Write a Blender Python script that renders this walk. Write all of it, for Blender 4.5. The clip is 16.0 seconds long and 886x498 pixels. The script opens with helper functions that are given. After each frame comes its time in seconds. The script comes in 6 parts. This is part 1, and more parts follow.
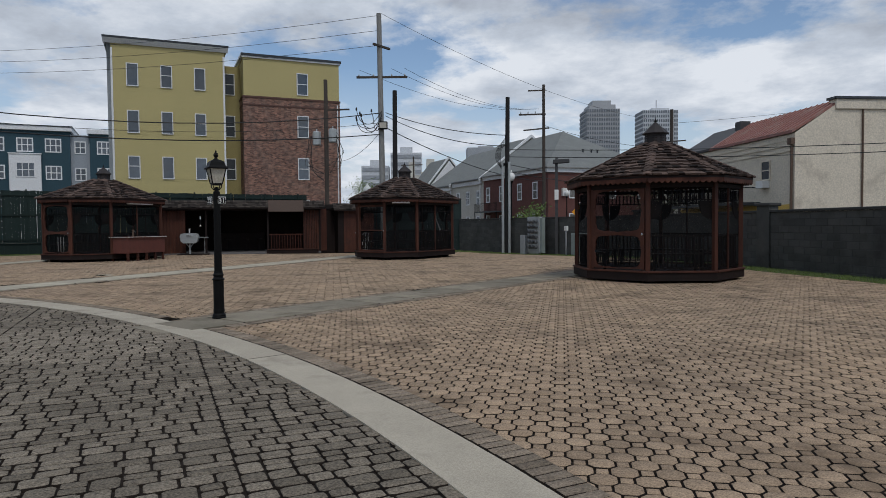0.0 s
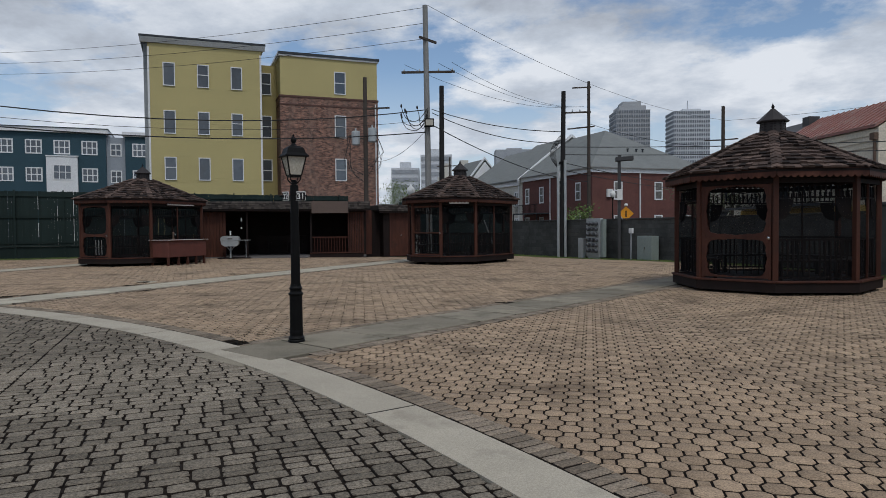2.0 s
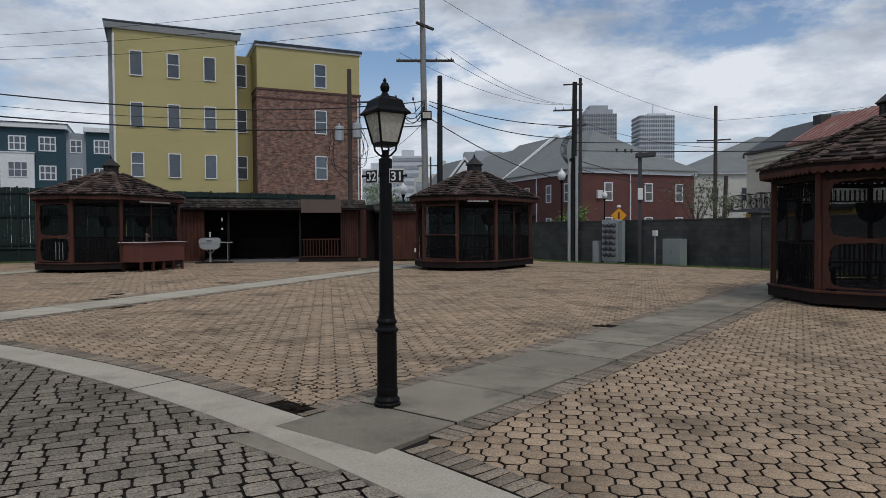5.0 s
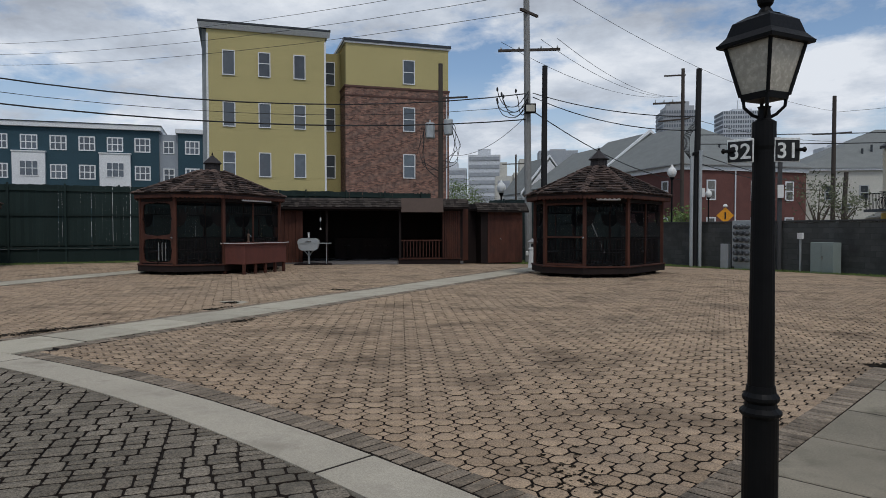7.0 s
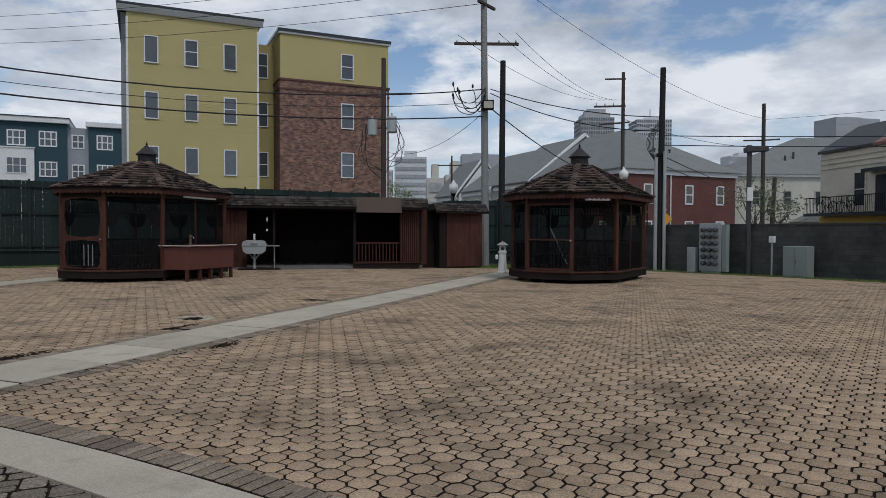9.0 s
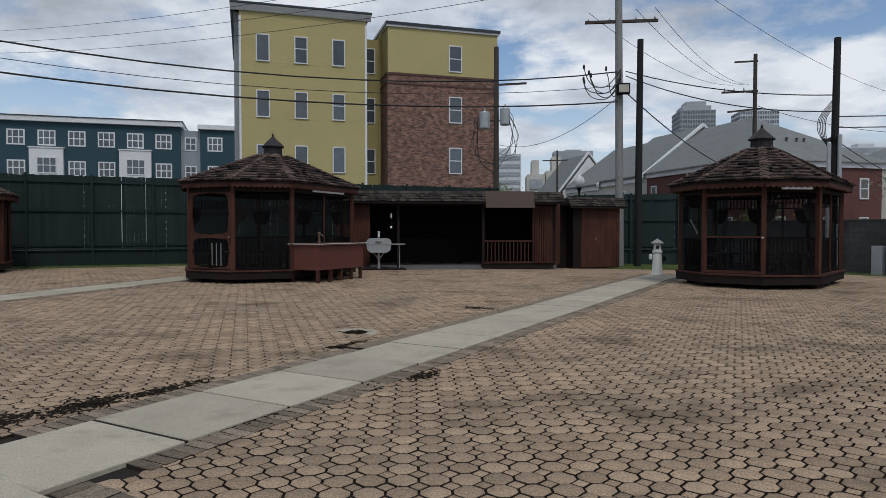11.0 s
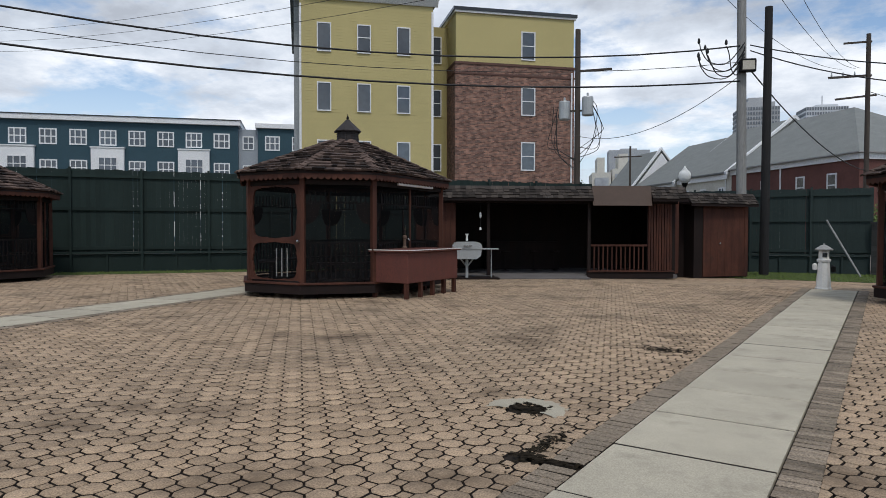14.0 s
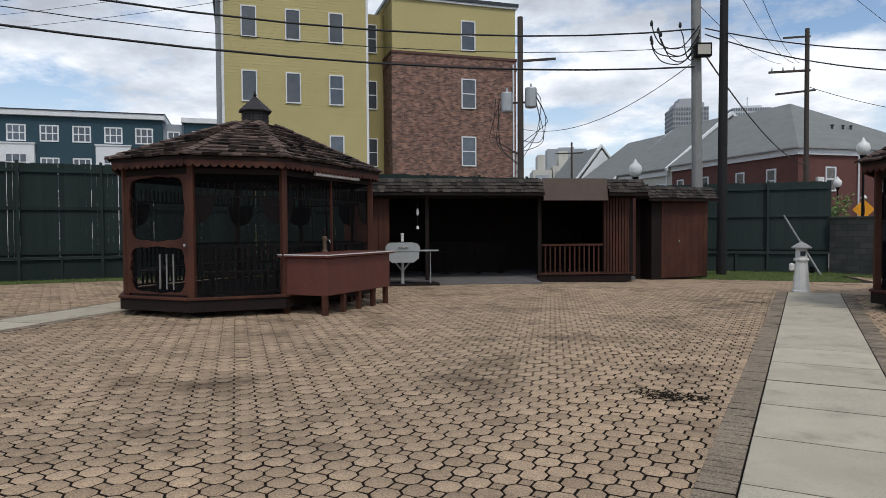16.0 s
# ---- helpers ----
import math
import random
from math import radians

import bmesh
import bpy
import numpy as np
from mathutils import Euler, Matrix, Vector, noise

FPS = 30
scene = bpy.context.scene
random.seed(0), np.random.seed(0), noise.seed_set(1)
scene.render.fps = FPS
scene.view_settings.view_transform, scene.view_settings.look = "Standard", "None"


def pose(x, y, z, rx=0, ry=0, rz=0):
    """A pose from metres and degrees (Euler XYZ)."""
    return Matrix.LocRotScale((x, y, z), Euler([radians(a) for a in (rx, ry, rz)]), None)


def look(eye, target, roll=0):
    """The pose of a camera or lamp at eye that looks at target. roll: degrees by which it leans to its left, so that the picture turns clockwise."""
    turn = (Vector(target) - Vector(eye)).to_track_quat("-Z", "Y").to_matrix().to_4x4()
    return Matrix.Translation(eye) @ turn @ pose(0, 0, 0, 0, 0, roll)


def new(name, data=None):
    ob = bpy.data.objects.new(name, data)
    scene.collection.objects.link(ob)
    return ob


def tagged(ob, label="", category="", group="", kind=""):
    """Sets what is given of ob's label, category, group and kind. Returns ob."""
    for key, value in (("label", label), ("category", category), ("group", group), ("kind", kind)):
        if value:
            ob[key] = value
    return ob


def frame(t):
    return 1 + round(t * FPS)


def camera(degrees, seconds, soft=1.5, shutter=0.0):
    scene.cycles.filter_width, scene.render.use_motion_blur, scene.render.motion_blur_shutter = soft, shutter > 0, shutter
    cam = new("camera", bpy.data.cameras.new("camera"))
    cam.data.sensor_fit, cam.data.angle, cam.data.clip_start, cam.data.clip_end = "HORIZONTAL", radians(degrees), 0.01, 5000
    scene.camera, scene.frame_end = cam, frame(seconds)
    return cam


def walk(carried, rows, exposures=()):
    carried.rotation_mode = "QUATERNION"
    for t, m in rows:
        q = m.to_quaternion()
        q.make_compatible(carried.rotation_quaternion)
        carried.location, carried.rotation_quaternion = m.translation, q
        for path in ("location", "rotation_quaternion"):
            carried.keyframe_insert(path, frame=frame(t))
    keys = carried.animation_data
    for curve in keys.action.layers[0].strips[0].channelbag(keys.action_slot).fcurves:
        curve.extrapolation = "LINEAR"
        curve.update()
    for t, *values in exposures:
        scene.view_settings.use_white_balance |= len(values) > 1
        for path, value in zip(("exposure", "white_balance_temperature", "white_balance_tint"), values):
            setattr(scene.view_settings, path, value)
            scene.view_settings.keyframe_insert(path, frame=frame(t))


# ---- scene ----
cam = camera(67.4, 16.0, soft=0.75)
PATH = [
    (0, (1.843, 0.959, 1.41), (1.577, 2.94, 1.338), -0.5),
    (0.5, (1.428, 1.391, 1.423), (1.134, 3.368, 1.353), -0.5),
    (1, (1.021, 1.907, 1.424), (0.711, 3.882, 1.357), -0.4),
    (1.5, (0.611, 2.329, 1.421), (0.276, 4.3, 1.355), -0.5),
    (2, (0.296, 2.803, 1.411), (-0.05, 4.772, 1.347), -0.5),
    (2.5, (-0.047, 3.264, 1.408), (-0.393, 5.233, 1.345), -0.3),
    (3, (-0.332, 3.608, 1.394), (-0.591, 5.59, 1.329), -0.6),
    (3.2, (-0.455, 3.785, 1.392), (-0.707, 5.768, 1.337), -0.5),
    (5.3, (-2.077, 5.733, 1.398), (-2.327, 7.716, 1.338), -0.3),
    (5.5, (-2.246, 5.913, 1.434), (-2.505, 7.895, 1.372), -0.2),
    (6, (-2.747, 6.326, 1.458), (-3.06, 8.3, 1.398), -0.3),
    (6.5, (-3.194, 6.801, 1.462), (-3.571, 8.764, 1.401), -0.1),
    (7, (-3.645, 7.246, 1.459), (-4.107, 9.191, 1.4), -0.1),
    (7.5, (-4.071, 7.587, 1.471), (-4.358, 9.566, 1.408), 0.0),
    (8, (-4.505, 8.054, 1.461), (-4.739, 10.039, 1.399), 0.0),
    (8.2, (-4.695, 8.211, 1.439), (-4.925, 10.197, 1.391), 0.0),
    (10.3, (-6.841, 9.986, 1.428), (-7.08, 11.971, 1.37), 0.4),
    (10.5, (-7.019, 10.167, 1.408), (-7.265, 12.151, 1.351), 0.2),
    (11, (-7.48, 10.81, 1.375), (-7.976, 12.746, 1.319), 0.0),
    (11.5, (-7.947, 11.388, 1.365), (-8.677, 13.25, 1.313), 0.3),
    (12, (-8.356, 11.909, 1.374), (-9.101, 13.764, 1.321), 0.3),
    (12.5, (-8.774, 12.366, 1.377), (-9.524, 14.219, 1.324), 0.2),
    (13, (-9.136, 12.86, 1.378), (-9.879, 14.716, 1.325), 0.2),
    (13.5, (-9.515, 13.413, 1.398), (-10.221, 15.283, 1.346), 0.0),
    (14, (-9.774, 13.948, 1.426), (-10.417, 15.841, 1.371), 0.1),
    (14.5, (-10.075, 14.548, 1.427), (-10.666, 16.458, 1.371), 0.0),
    (15, (-10.261, 15.145, 1.439), (-10.783, 17.075, 1.38), -0.0),
    (15.5, (-10.35, 15.798, 1.427), (-10.845, 17.735, 1.369), -0.2),
    (16, (-10.349, 16.392, 1.434), (-10.823, 18.335, 1.375), -0.4),
]
walk(cam, [(t, look(eye, target, roll)) for t, eye, target, roll in PATH],
     exposures=[(0.0, -0.23, 6400, 10), (8.0, -0.21, 6400, 10), (11.0, -0.17, 6450, 10), (12.5, 0.07, 6450, 10), (16.0, 0.2, 6600, 10)])

# ---- world, sun ----
world = bpy.data.worlds.new("sky")
scene.world = world
world.use_nodes = True
wn, wl = world.node_tree.nodes, world.node_tree.links
wn.clear()
SUN_EL, SUN_ROT = 58.0, 150.0
sky = wn.new("ShaderNodeTexSky")
sky.sky_type, sky.sun_disc = "NISHITA", False
sky.sun_elevation, sky.sun_rotation = radians(SUN_EL), radians(SUN_ROT)
sky.air_density, sky.dust_density, sky.ozone_density = 1.0, 0.6, 2.0
coord = wn.new("ShaderNodeTexCoord")
sep = wn.new("ShaderNodeSeparateXYZ")
wl.new(coord.outputs["Generated"], sep.inputs[0])


def wmath(op, a, b=None, clamp=False):
    n = wn.new("ShaderNodeMath")
    n.operation, n.use_clamp = op, clamp
    for k, v in enumerate((a, b)):
        if v is None:
            continue
        if isinstance(v, (int, float)):
            n.inputs[k].default_value = v
        else:
            wl.new(v, n.inputs[k])
    return n.outputs[0]


# clouds on a flat layer high above: direction divided by its height
up = wmath("MAXIMUM", sep.outputs["Z"], 0.0)
den = wmath("ADD", up, 0.22)
comb = wn.new("ShaderNodeCombineXYZ")
wl.new(wmath("DIVIDE", sep.outputs["X"], den), comb.inputs[0])
wl.new(wmath("DIVIDE", sep.outputs["Y"], den), comb.inputs[1])


def wnoise(scale, detail, rough, shift):
    mp = wn.new("ShaderNodeMapping")
    mp.inputs["Location"].default_value = (shift, shift * 0.7, 0.0)
    wl.new(comb.outputs[0], mp.inputs[0])
    n = wn.new("ShaderNodeTexNoise")
    n.inputs["Scale"].default_value, n.inputs["Detail"].default_value, n.inputs["Roughness"].default_value = scale, detail, rough
    wl.new(mp.outputs[0], n.inputs["Vector"])
    return n.outputs["Fac"]


def wramp(fac, stops):
    r = wn.new("ShaderNodeValToRGB")
    while len(r.color_ramp.elements) < len(stops):
        r.color_ramp.elements.new(0.5)
    for e, (p, c) in zip(r.color_ramp.elements, stops):
        e.position, e.color = p, (*c, 1)
    wl.new(fac, r.inputs[0])
    return r.outputs[0]


def wmix(fac, a, b):
    n = wn.new("ShaderNodeMix")
    n.data_type = "RGBA"
    wl.new(fac, n.inputs["Factor"])
    for key, v in (("A", a), ("B", b)):
        if isinstance(v, tuple):
            n.inputs[key].default_value = v
        else:
            wl.new(v, n.inputs[key])
    return n.outputs["Result"]


cover = wramp(wnoise(1.25, 9.0, 0.60, 3.1), [(0.44, (0, 0, 0)), (0.53, (1, 1, 1))])
shade = wramp(wnoise(1.9, 8.0, 0.6, 8.4), [(0.32, (0.42, 0.46, 0.53)), (0.47, (0.61, 0.67, 0.76)), (0.60, (0.86, 0.90, 0.96))])
scaled = wn.new("ShaderNodeVectorMath")
scaled.operation = "SCALE"
wl.new(sky.outputs[0], scaled.inputs[0])
scaled.inputs["Scale"].default_value = 0.125
haze = wramp(wmath("MULTIPLY", up, 2.2, True), [(0.0, (1, 1, 1)), (0.5, (0.0, 0.0, 0.0))])
clear = wmix(haze, scaled.outputs[0], (0.60, 0.68, 0.78, 1))
skycol = wmix(cover, clear, shade)
bg = wn.new("ShaderNodeBackground")
bg.inputs["Strength"].default_value = 1.0
wl.new(skycol, bg.inputs["Color"])
wout = wn.new("ShaderNodeOutputWorld")
wl.new(bg.outputs[0], wout.inputs["Surface"])

sun = new("sun", bpy.data.lights.new("sun", "SUN"))
sun.data.energy, sun.data.angle, sun.data.color = 1.3, radians(12), (1.0, 0.96, 0.90)
az = radians(SUN_ROT)
sun_dir = Vector((math.sin(az) * math.cos(radians(SUN_EL)), math.cos(az) * math.cos(radians(SUN_EL)), math.sin(radians(SUN_EL))))
sun.matrix_world = look(sun_dir * 80, (0, 0, 0))


# ---- materials ----
def material(name, colors, rough=0.8, metal=0.0, scale=6.0, fine=60.0, bump=0.15, dist=0.01, vary=0.0, island=0.0, spec=0.3, stain=None, stretch=(1, 1, 1), stain_at=(0.55, 0.75), stain_scale=0.6, speck=0.22):
    """A procedural surface: coarse blend of two colours, fine grain, relief, variation from piece to piece, stains."""
    m = bpy.data.materials.new(name)
    m.use_nodes = True
    n, l = m.node_tree.nodes, m.node_tree.links
    b = n["Principled BSDF"]
    tc = n.new("ShaderNodeTexCoord")
    geo = n.new("ShaderNodeNewGeometry")
    mp = n.new("ShaderNodeMapping")
    mp.inputs["Scale"].default_value = stretch
    l.new(geo.outputs["Position"], mp.inputs[0])

    def noise_at(sc, det=5.0, ro=0.6):
        t = n.new("ShaderNodeTexNoise")
        t.inputs["Scale"].default_value, t.inputs["Detail"].default_value, t.inputs["Roughness"].default_value = sc, det, ro
        l.new(mp.outputs[0], t.inputs["Vector"])
        return t.outputs["Fac"]

    def mixc(fac, a, c, mode="MIX"):
        x = n.new("ShaderNodeMix")
        x.data_type, x.blend_type = "RGBA", mode
        for key, v in (("Factor", fac), ("A", a), ("B", c)):
            if isinstance(v, (int, float)):
                x.inputs[key].default_value = v
            elif isinstance(v, tuple):
                x.inputs[key].default_value = (*v, 1) if len(v) == 3 else v
            else:
                l.new(v, x.inputs[key])
        return x.outputs["Result"]

    def ramp(fac, lo, hi, a=0.0, c=1.0):
        x = n.new("ShaderNodeMapRange")
        x.inputs["From Min"].default_value, x.inputs["From Max"].default_value = lo, hi
        x.inputs["To Min"].default_value, x.inputs["To Max"].default_value = a, c
        l.new(fac, x.inputs["Value"])
        return x.outputs[0]

    coarse, grain = noise_at(scale), noise_at(fine, 3.0)
    col = mixc(ramp(coarse, 0.3, 0.7), colors[0], colors[1])
    g = ramp(grain, 0.25, 0.75, 1 - speck, 1 + speck)
    col = mixc(1.0, col, g, "MULTIPLY")
    if vary or island:
        if vary:
            info = n.new("ShaderNodeObjectInfo")
            v1 = ramp(info.outputs["Random"], 0, 1, 1 - vary, 1 + vary)
            col = mixc(1.0, col, v1, "MULTIPLY")
        if island:
            v2 = ramp(geo.outputs["Random Per Island"], 0, 1, 1 - island, 1 + island)
            col = mixc(1.0, col, v2, "MULTIPLY")
    if stain:
        st = n.new("ShaderNodeTexNoise")
        st.inputs["Scale"].default_value, st.inputs["Detail"].default_value, st.inputs["Roughness"].default_value = stain_scale, 6.0, 0.65
        l.new(geo.outputs["Position"], st.inputs["Vector"])
        col = mixc(ramp(st.outputs["Fac"], *stain_at), col, stain)
    l.new(col, b.inputs["Base Color"])
    l.new(ramp(grain, 0.2, 0.8, max(rough - 0.1, 0.02), min(rough + 0.1, 1.0)), b.inputs["Roughness"])
    b.inputs["Metallic"].default_value = metal
    b.inputs["Specular IOR Level"].default_value = spec
    if bump:
        bp = n.new("ShaderNodeBump")
        bp.inputs["Strength"].default_value, bp.inputs["Distance"].default_value = bump, dist
        l.new(mixc(0.5, coarse, grain), bp.inputs["Height"])
        l.new(bp.outputs[0], b.inputs["Normal"])
    return m


def glass(name, tint, alpha, rough=0.05):
    """A see-through sheet: partly clear, partly a dark glossy surface (window screens, panes)."""
    m = bpy.data.materials.new(name)
    m.use_nodes = True
    n, l = m.node_tree.nodes, m.node_tree.links
    b = n["Principled BSDF"]
    b.inputs["Base Color"].default_value = (*tint, 1)
    b.inputs["Roughness"].default_value = rough
    b.inputs["Alpha"].default_value = alpha
    b.inputs["Specular IOR Level"].default_value = 0.03
    return m


M = {}
M["earth"] = material("earth", ((0.10, 0.09, 0.075), (0.14, 0.125, 0.10)), 0.95, scale=0.5, fine=30)
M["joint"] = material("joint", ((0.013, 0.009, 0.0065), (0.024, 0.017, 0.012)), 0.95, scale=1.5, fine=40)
M["paver"] = material("paver", ((0.385, 0.278, 0.182), (0.300, 0.224, 0.153)), 0.9, scale=0.45, fine=85, bump=0.6, island=0.20, stain=(0.125, 0.088, 0.058), stain_at=(0.53, 0.72), stain_scale=0.9, vary=0.10, speck=0.55, spec=0.15)
M["sett"] = material("sett", ((0.178, 0.152, 0.115), (0.24, 0.203, 0.155)), 0.9, scale=0.8, fine=70, bump=0.6, island=0.26, vary=0.2, stain=(0.075, 0.066, 0.050), stain_at=(0.53, 0.78), stain_scale=0.8, speck=0.75, spec=0.15)
M["border"] = material("border", ((0.18, 0.146, 0.108), (0.245, 0.196, 0.145)), 0.9, scale=0.9, fine=70, bump=0.5, island=0.3, speck=0.6, spec=0.15, stain=(0.07, 0.057, 0.042), stain_at=(0.56, 0.72), stain_scale=1.6)
M["concrete"] = material("concrete", ((0.43, 0.388, 0.300), (0.36, 0.324, 0.250)), 0.9, scale=2.2, fine=110, bump=0.15, vary=0.12, stain=(0.245, 0.218, 0.168), stain_at=(0.54, 0.82), stain_scale=2.6, speck=0.27, spec=0.15)
M["concrete_mossy"] = material("concrete_mossy", ((0.27, 0.236, 0.177), (0.19, 0.168, 0.126)), 0.9, scale=1.4, fine=100, bump=0.15, vary=0.22, stain=(0.105, 0.094, 0.068), stain_at=(0.50, 0.74), stain_scale=1.5, speck=0.27, spec=0.15)
M["kerb"] = material("kerb", ((0.45, 0.402, 0.316), (0.38, 0.338, 0.264)), 0.9, scale=1.6, fine=120, bump=0.18, vary=0.06, stain=(0.24, 0.21, 0.163), stain_at=(0.55, 0.80), stain_scale=1.8, speck=0.27, spec=0.15)
M["redwood"] = material("redwood", ((0.090, 0.034, 0.021), (0.042, 0.0165, 0.012)), 0.68, scale=3.0, fine=50, bump=0.15, vary=0.10, stretch=(1, 1, 0.25), stain=(0.035, 0.020, 0.016), stain_at=(0.55, 0.8), stain_scale=1.5, spec=0.2)
M["bar_red"] = material("bar_red", ((0.135, 0.044, 0.032), (0.095, 0.034, 0.026)), 0.55, scale=2.5, fine=45, bump=0.12, vary=0.05, stretch=(1, 1, 0.6))
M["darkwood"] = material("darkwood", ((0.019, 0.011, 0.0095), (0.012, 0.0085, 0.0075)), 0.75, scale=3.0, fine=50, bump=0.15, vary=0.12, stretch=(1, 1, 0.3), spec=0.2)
M["shingle"] = material("shingle", ((0.078, 0.053, 0.042), (0.030, 0.021, 0.018)), 0.9, scale=2.2, fine=55, bump=0.5, island=0.85, stain=(0.17, 0.14, 0.12), stain_at=(0.62, 0.80), stain_scale=1.6, vary=0.4, spec=0.2)
M["shingle_dark"] = material("shingle_dark", ((0.055, 0.045, 0.038), (0.028, 0.024, 0.021)), 0.9, scale=2.0, fine=55, bump=0.4, island=0.6, stain=(0.15, 0.14, 0.125), stain_at=(0.62, 0.76), stain_scale=2.0, spec=0.2)
M["cupola"] = material("cupola", ((0.030, 0.024, 0.023), (0.022, 0.019, 0.019)), 0.6, scale=4, fine=50)
M["screen"] = glass("screen", (0.012, 0.0122, 0.013), 0.24, 0.9)
M["black_metal"] = material("black_metal", ((0.0032, 0.0032, 0.0033), (0.0055, 0.0055, 0.0055)), 0.55, scale=8, fine=80, bump=0.06, spec=0.14)
M["lamp_glass"] = material("lamp_glass", ((0.46, 0.43, 0.36), (0.40, 0.37, 0.30)), 0.25, scale=5, fine=40, bump=0.02, spec=0.5)
M["white_paint"] = material("white_paint", ((0.72, 0.72, 0.69), (0.64, 0.64, 0.61)), 0.6, scale=3, fine=50, bump=0.05)
M["grey_metal"] = material("grey_metal", ((0.42, 0.44, 0.44), (0.36, 0.38, 0.38)), 0.45, 0.3, scale=3, fine=60, bump=0.04)
M["chrome"] = material("chrome", ((0.55, 0.55, 0.54), (0.46, 0.46, 0.45)), 0.25, 1.0, scale=4, fine=60, bump=0.02)
M["green_box"] = material("green_box", ((0.25, 0.29, 0.265), (0.22, 0.26, 0.24)), 0.55, scale=2, fine=50, bump=0.04)
M["fence"] = material("fence", ((0.0125, 0.0235, 0.021), (0.0175, 0.030, 0.027)), 0.75, scale=1.2, fine=40, bump=0.15, vary=0.16, stretch=(1, 1, 0.3), spec=0.2)
# lighter copy of the fence paint, with sunlight put into the colour
M["fence_lit"] = material("fence_lit", ((0.022, 0.035, 0.033), (0.029, 0.043, 0.041)), 0.75, scale=1.0, fine=40, bump=0.12, vary=0.08, stretch=(1, 1, 0.3), spec=0.2)
M["block"] = material("block", ((0.060, 0.062, 0.058), (0.085, 0.085, 0.078)), 0.9, scale=1.3, fine=60, bump=0.35, vary=0.16, stain=(0.035, 0.034, 0.032), stain_at=(0.5, 0.75), stain_scale=0.9)
M["mortar"] = material("mortar", ((0.045, 0.045, 0.043), (0.06, 0.06, 0.057)), 0.95, scale=3, fine=60)
M["grass_soil"] = material("grass_soil", ((0.05, 0.075, 0.022), (0.07, 0.085, 0.03)), 0.95, scale=2, fine=60, bump=0.4, dist=0.03)
M["grass"] = material("grass", ((0.11, 0.17, 0.035), (0.16, 0.21, 0.055)), 0.7, scale=1.5, fine=30, bump=0.0, island=0.35)
M["yellow"] = material("yellow", ((0.475, 0.405, 0.185), (0.435, 0.372, 0.17)), 0.8, scale=0.25, fine=20, bump=0.03, vary=0.02)
M["house_brick"] = material("house_brick", ((0.150, 0.066, 0.055), (0.118, 0.053, 0.046)), 0.9, scale=1.0, fine=12, bump=0.2, stain=(0.105, 0.045, 0.038), stain_scale=0.8)
M["blue"] = material("blue", ((0.026, 0.062, 0.082), (0.034, 0.072, 0.092)), 0.75, scale=0.2, fine=8, bump=0.03, vary=0.03)
M["light_grey"] = material("light_grey", ((0.30, 0.33, 0.36), (0.27, 0.30, 0.33)), 0.75, scale=0.4, fine=10)
M["white"] = material("white", ((0.74, 0.75, 0.75), (0.68, 0.69, 0.69)), 0.7, scale=0.5, fine=12, bump=0.03)
M["pane"] = material("pane", ((0.045, 0.06, 0.08), (0.07, 0.085, 0.10)), 0.06, scale=0.35, fine=2.0, bump=0.0, spec=0.9, vary=0.35)
M["cream"] = material("cream", ((0.68, 0.605, 0.485), (0.60, 0.535, 0.43)), 0.85, scale=0.5, fine=12, bump=0.1, stain=(0.36, 0.305, 0.24), stain_at=(0.57, 0.80), stain_scale=0.6)
M["old_yellow"] = material("old_yellow", ((0.60, 0.40, 0.10), (0.52, 0.345, 0.09)), 0.85, scale=0.7, fine=14)
M["red_roof"] = material("red_roof", ((0.28, 0.125, 0.10), (0.24, 0.11, 0.09)), 0.6, scale=0.8, fine=16, bump=0.05, stain=(0.32, 0.24, 0.20), stain_at=(0.52, 0.72), stain_scale=0.9)
M["grey_roof"] = material("grey_roof", ((0.205, 0.215, 0.205), (0.17, 0.18, 0.172)), 0.85, scale=0.8, fine=14, bump=0.15, stretch=(1, 1, 3), spec=0.2)
M["house_grey"] = material("house_grey", ((0.40, 0.41, 0.40), (0.36, 0.37, 0.36)), 0.8, scale=0.4, fine=10)
M["house_pale"] = material("house_pale", ((0.56, 0.54, 0.48), (0.49, 0.475, 0.42)), 0.85, scale=0.5, fine=12, bump=0.05, stain=(0.36, 0.34, 0.30), stain_at=(0.6, 0.85), stain_scale=0.4)
# tower tones lightened, so distance haze sits in the wall colour
M["tower"] = material("tower", ((0.38, 0.39, 0.40), (0.34, 0.35, 0.36)), 0.8, scale=0.05, fine=2)
M["tower_pale"] = material("tower_pale", ((0.56, 0.58, 0.60), (0.52, 0.54, 0.56)), 0.8, scale=0.05, fine=2)
M["blind_pane"] = material("blind_pane", ((0.20, 0.19, 0.165), (0.13, 0.125, 0.115)), 0.25, scale=0.6, fine=6, bump=0.0, spec=0.5, vary=0.3)
M["dark_pane"] = material("dark_pane", ((0.03, 0.035, 0.04), (0.045, 0.05, 0.055)), 0.2, scale=0.3, fine=3, bump=0.0)
M["pole_wood"] = material("pole_wood", ((0.055, 0.045, 0.038), (0.075, 0.062, 0.052)), 0.9, scale=3, fine=40, bump=0.25, stretch=(1, 1, 0.1))
M["pole_grey"] = material("pole_grey", ((0.26, 0.26, 0.25), (0.21, 0.21, 0.20)), 0.85, scale=3, fine=40, bump=0.2, stretch=(1, 1, 0.1))
M["pole_tar"] = material("pole_tar", ((0.014, 0.014, 0.0145), (0.024, 0.023, 0.023)), 0.85, scale=3, fine=40, bump=0.25, stretch=(1, 1, 0.1))
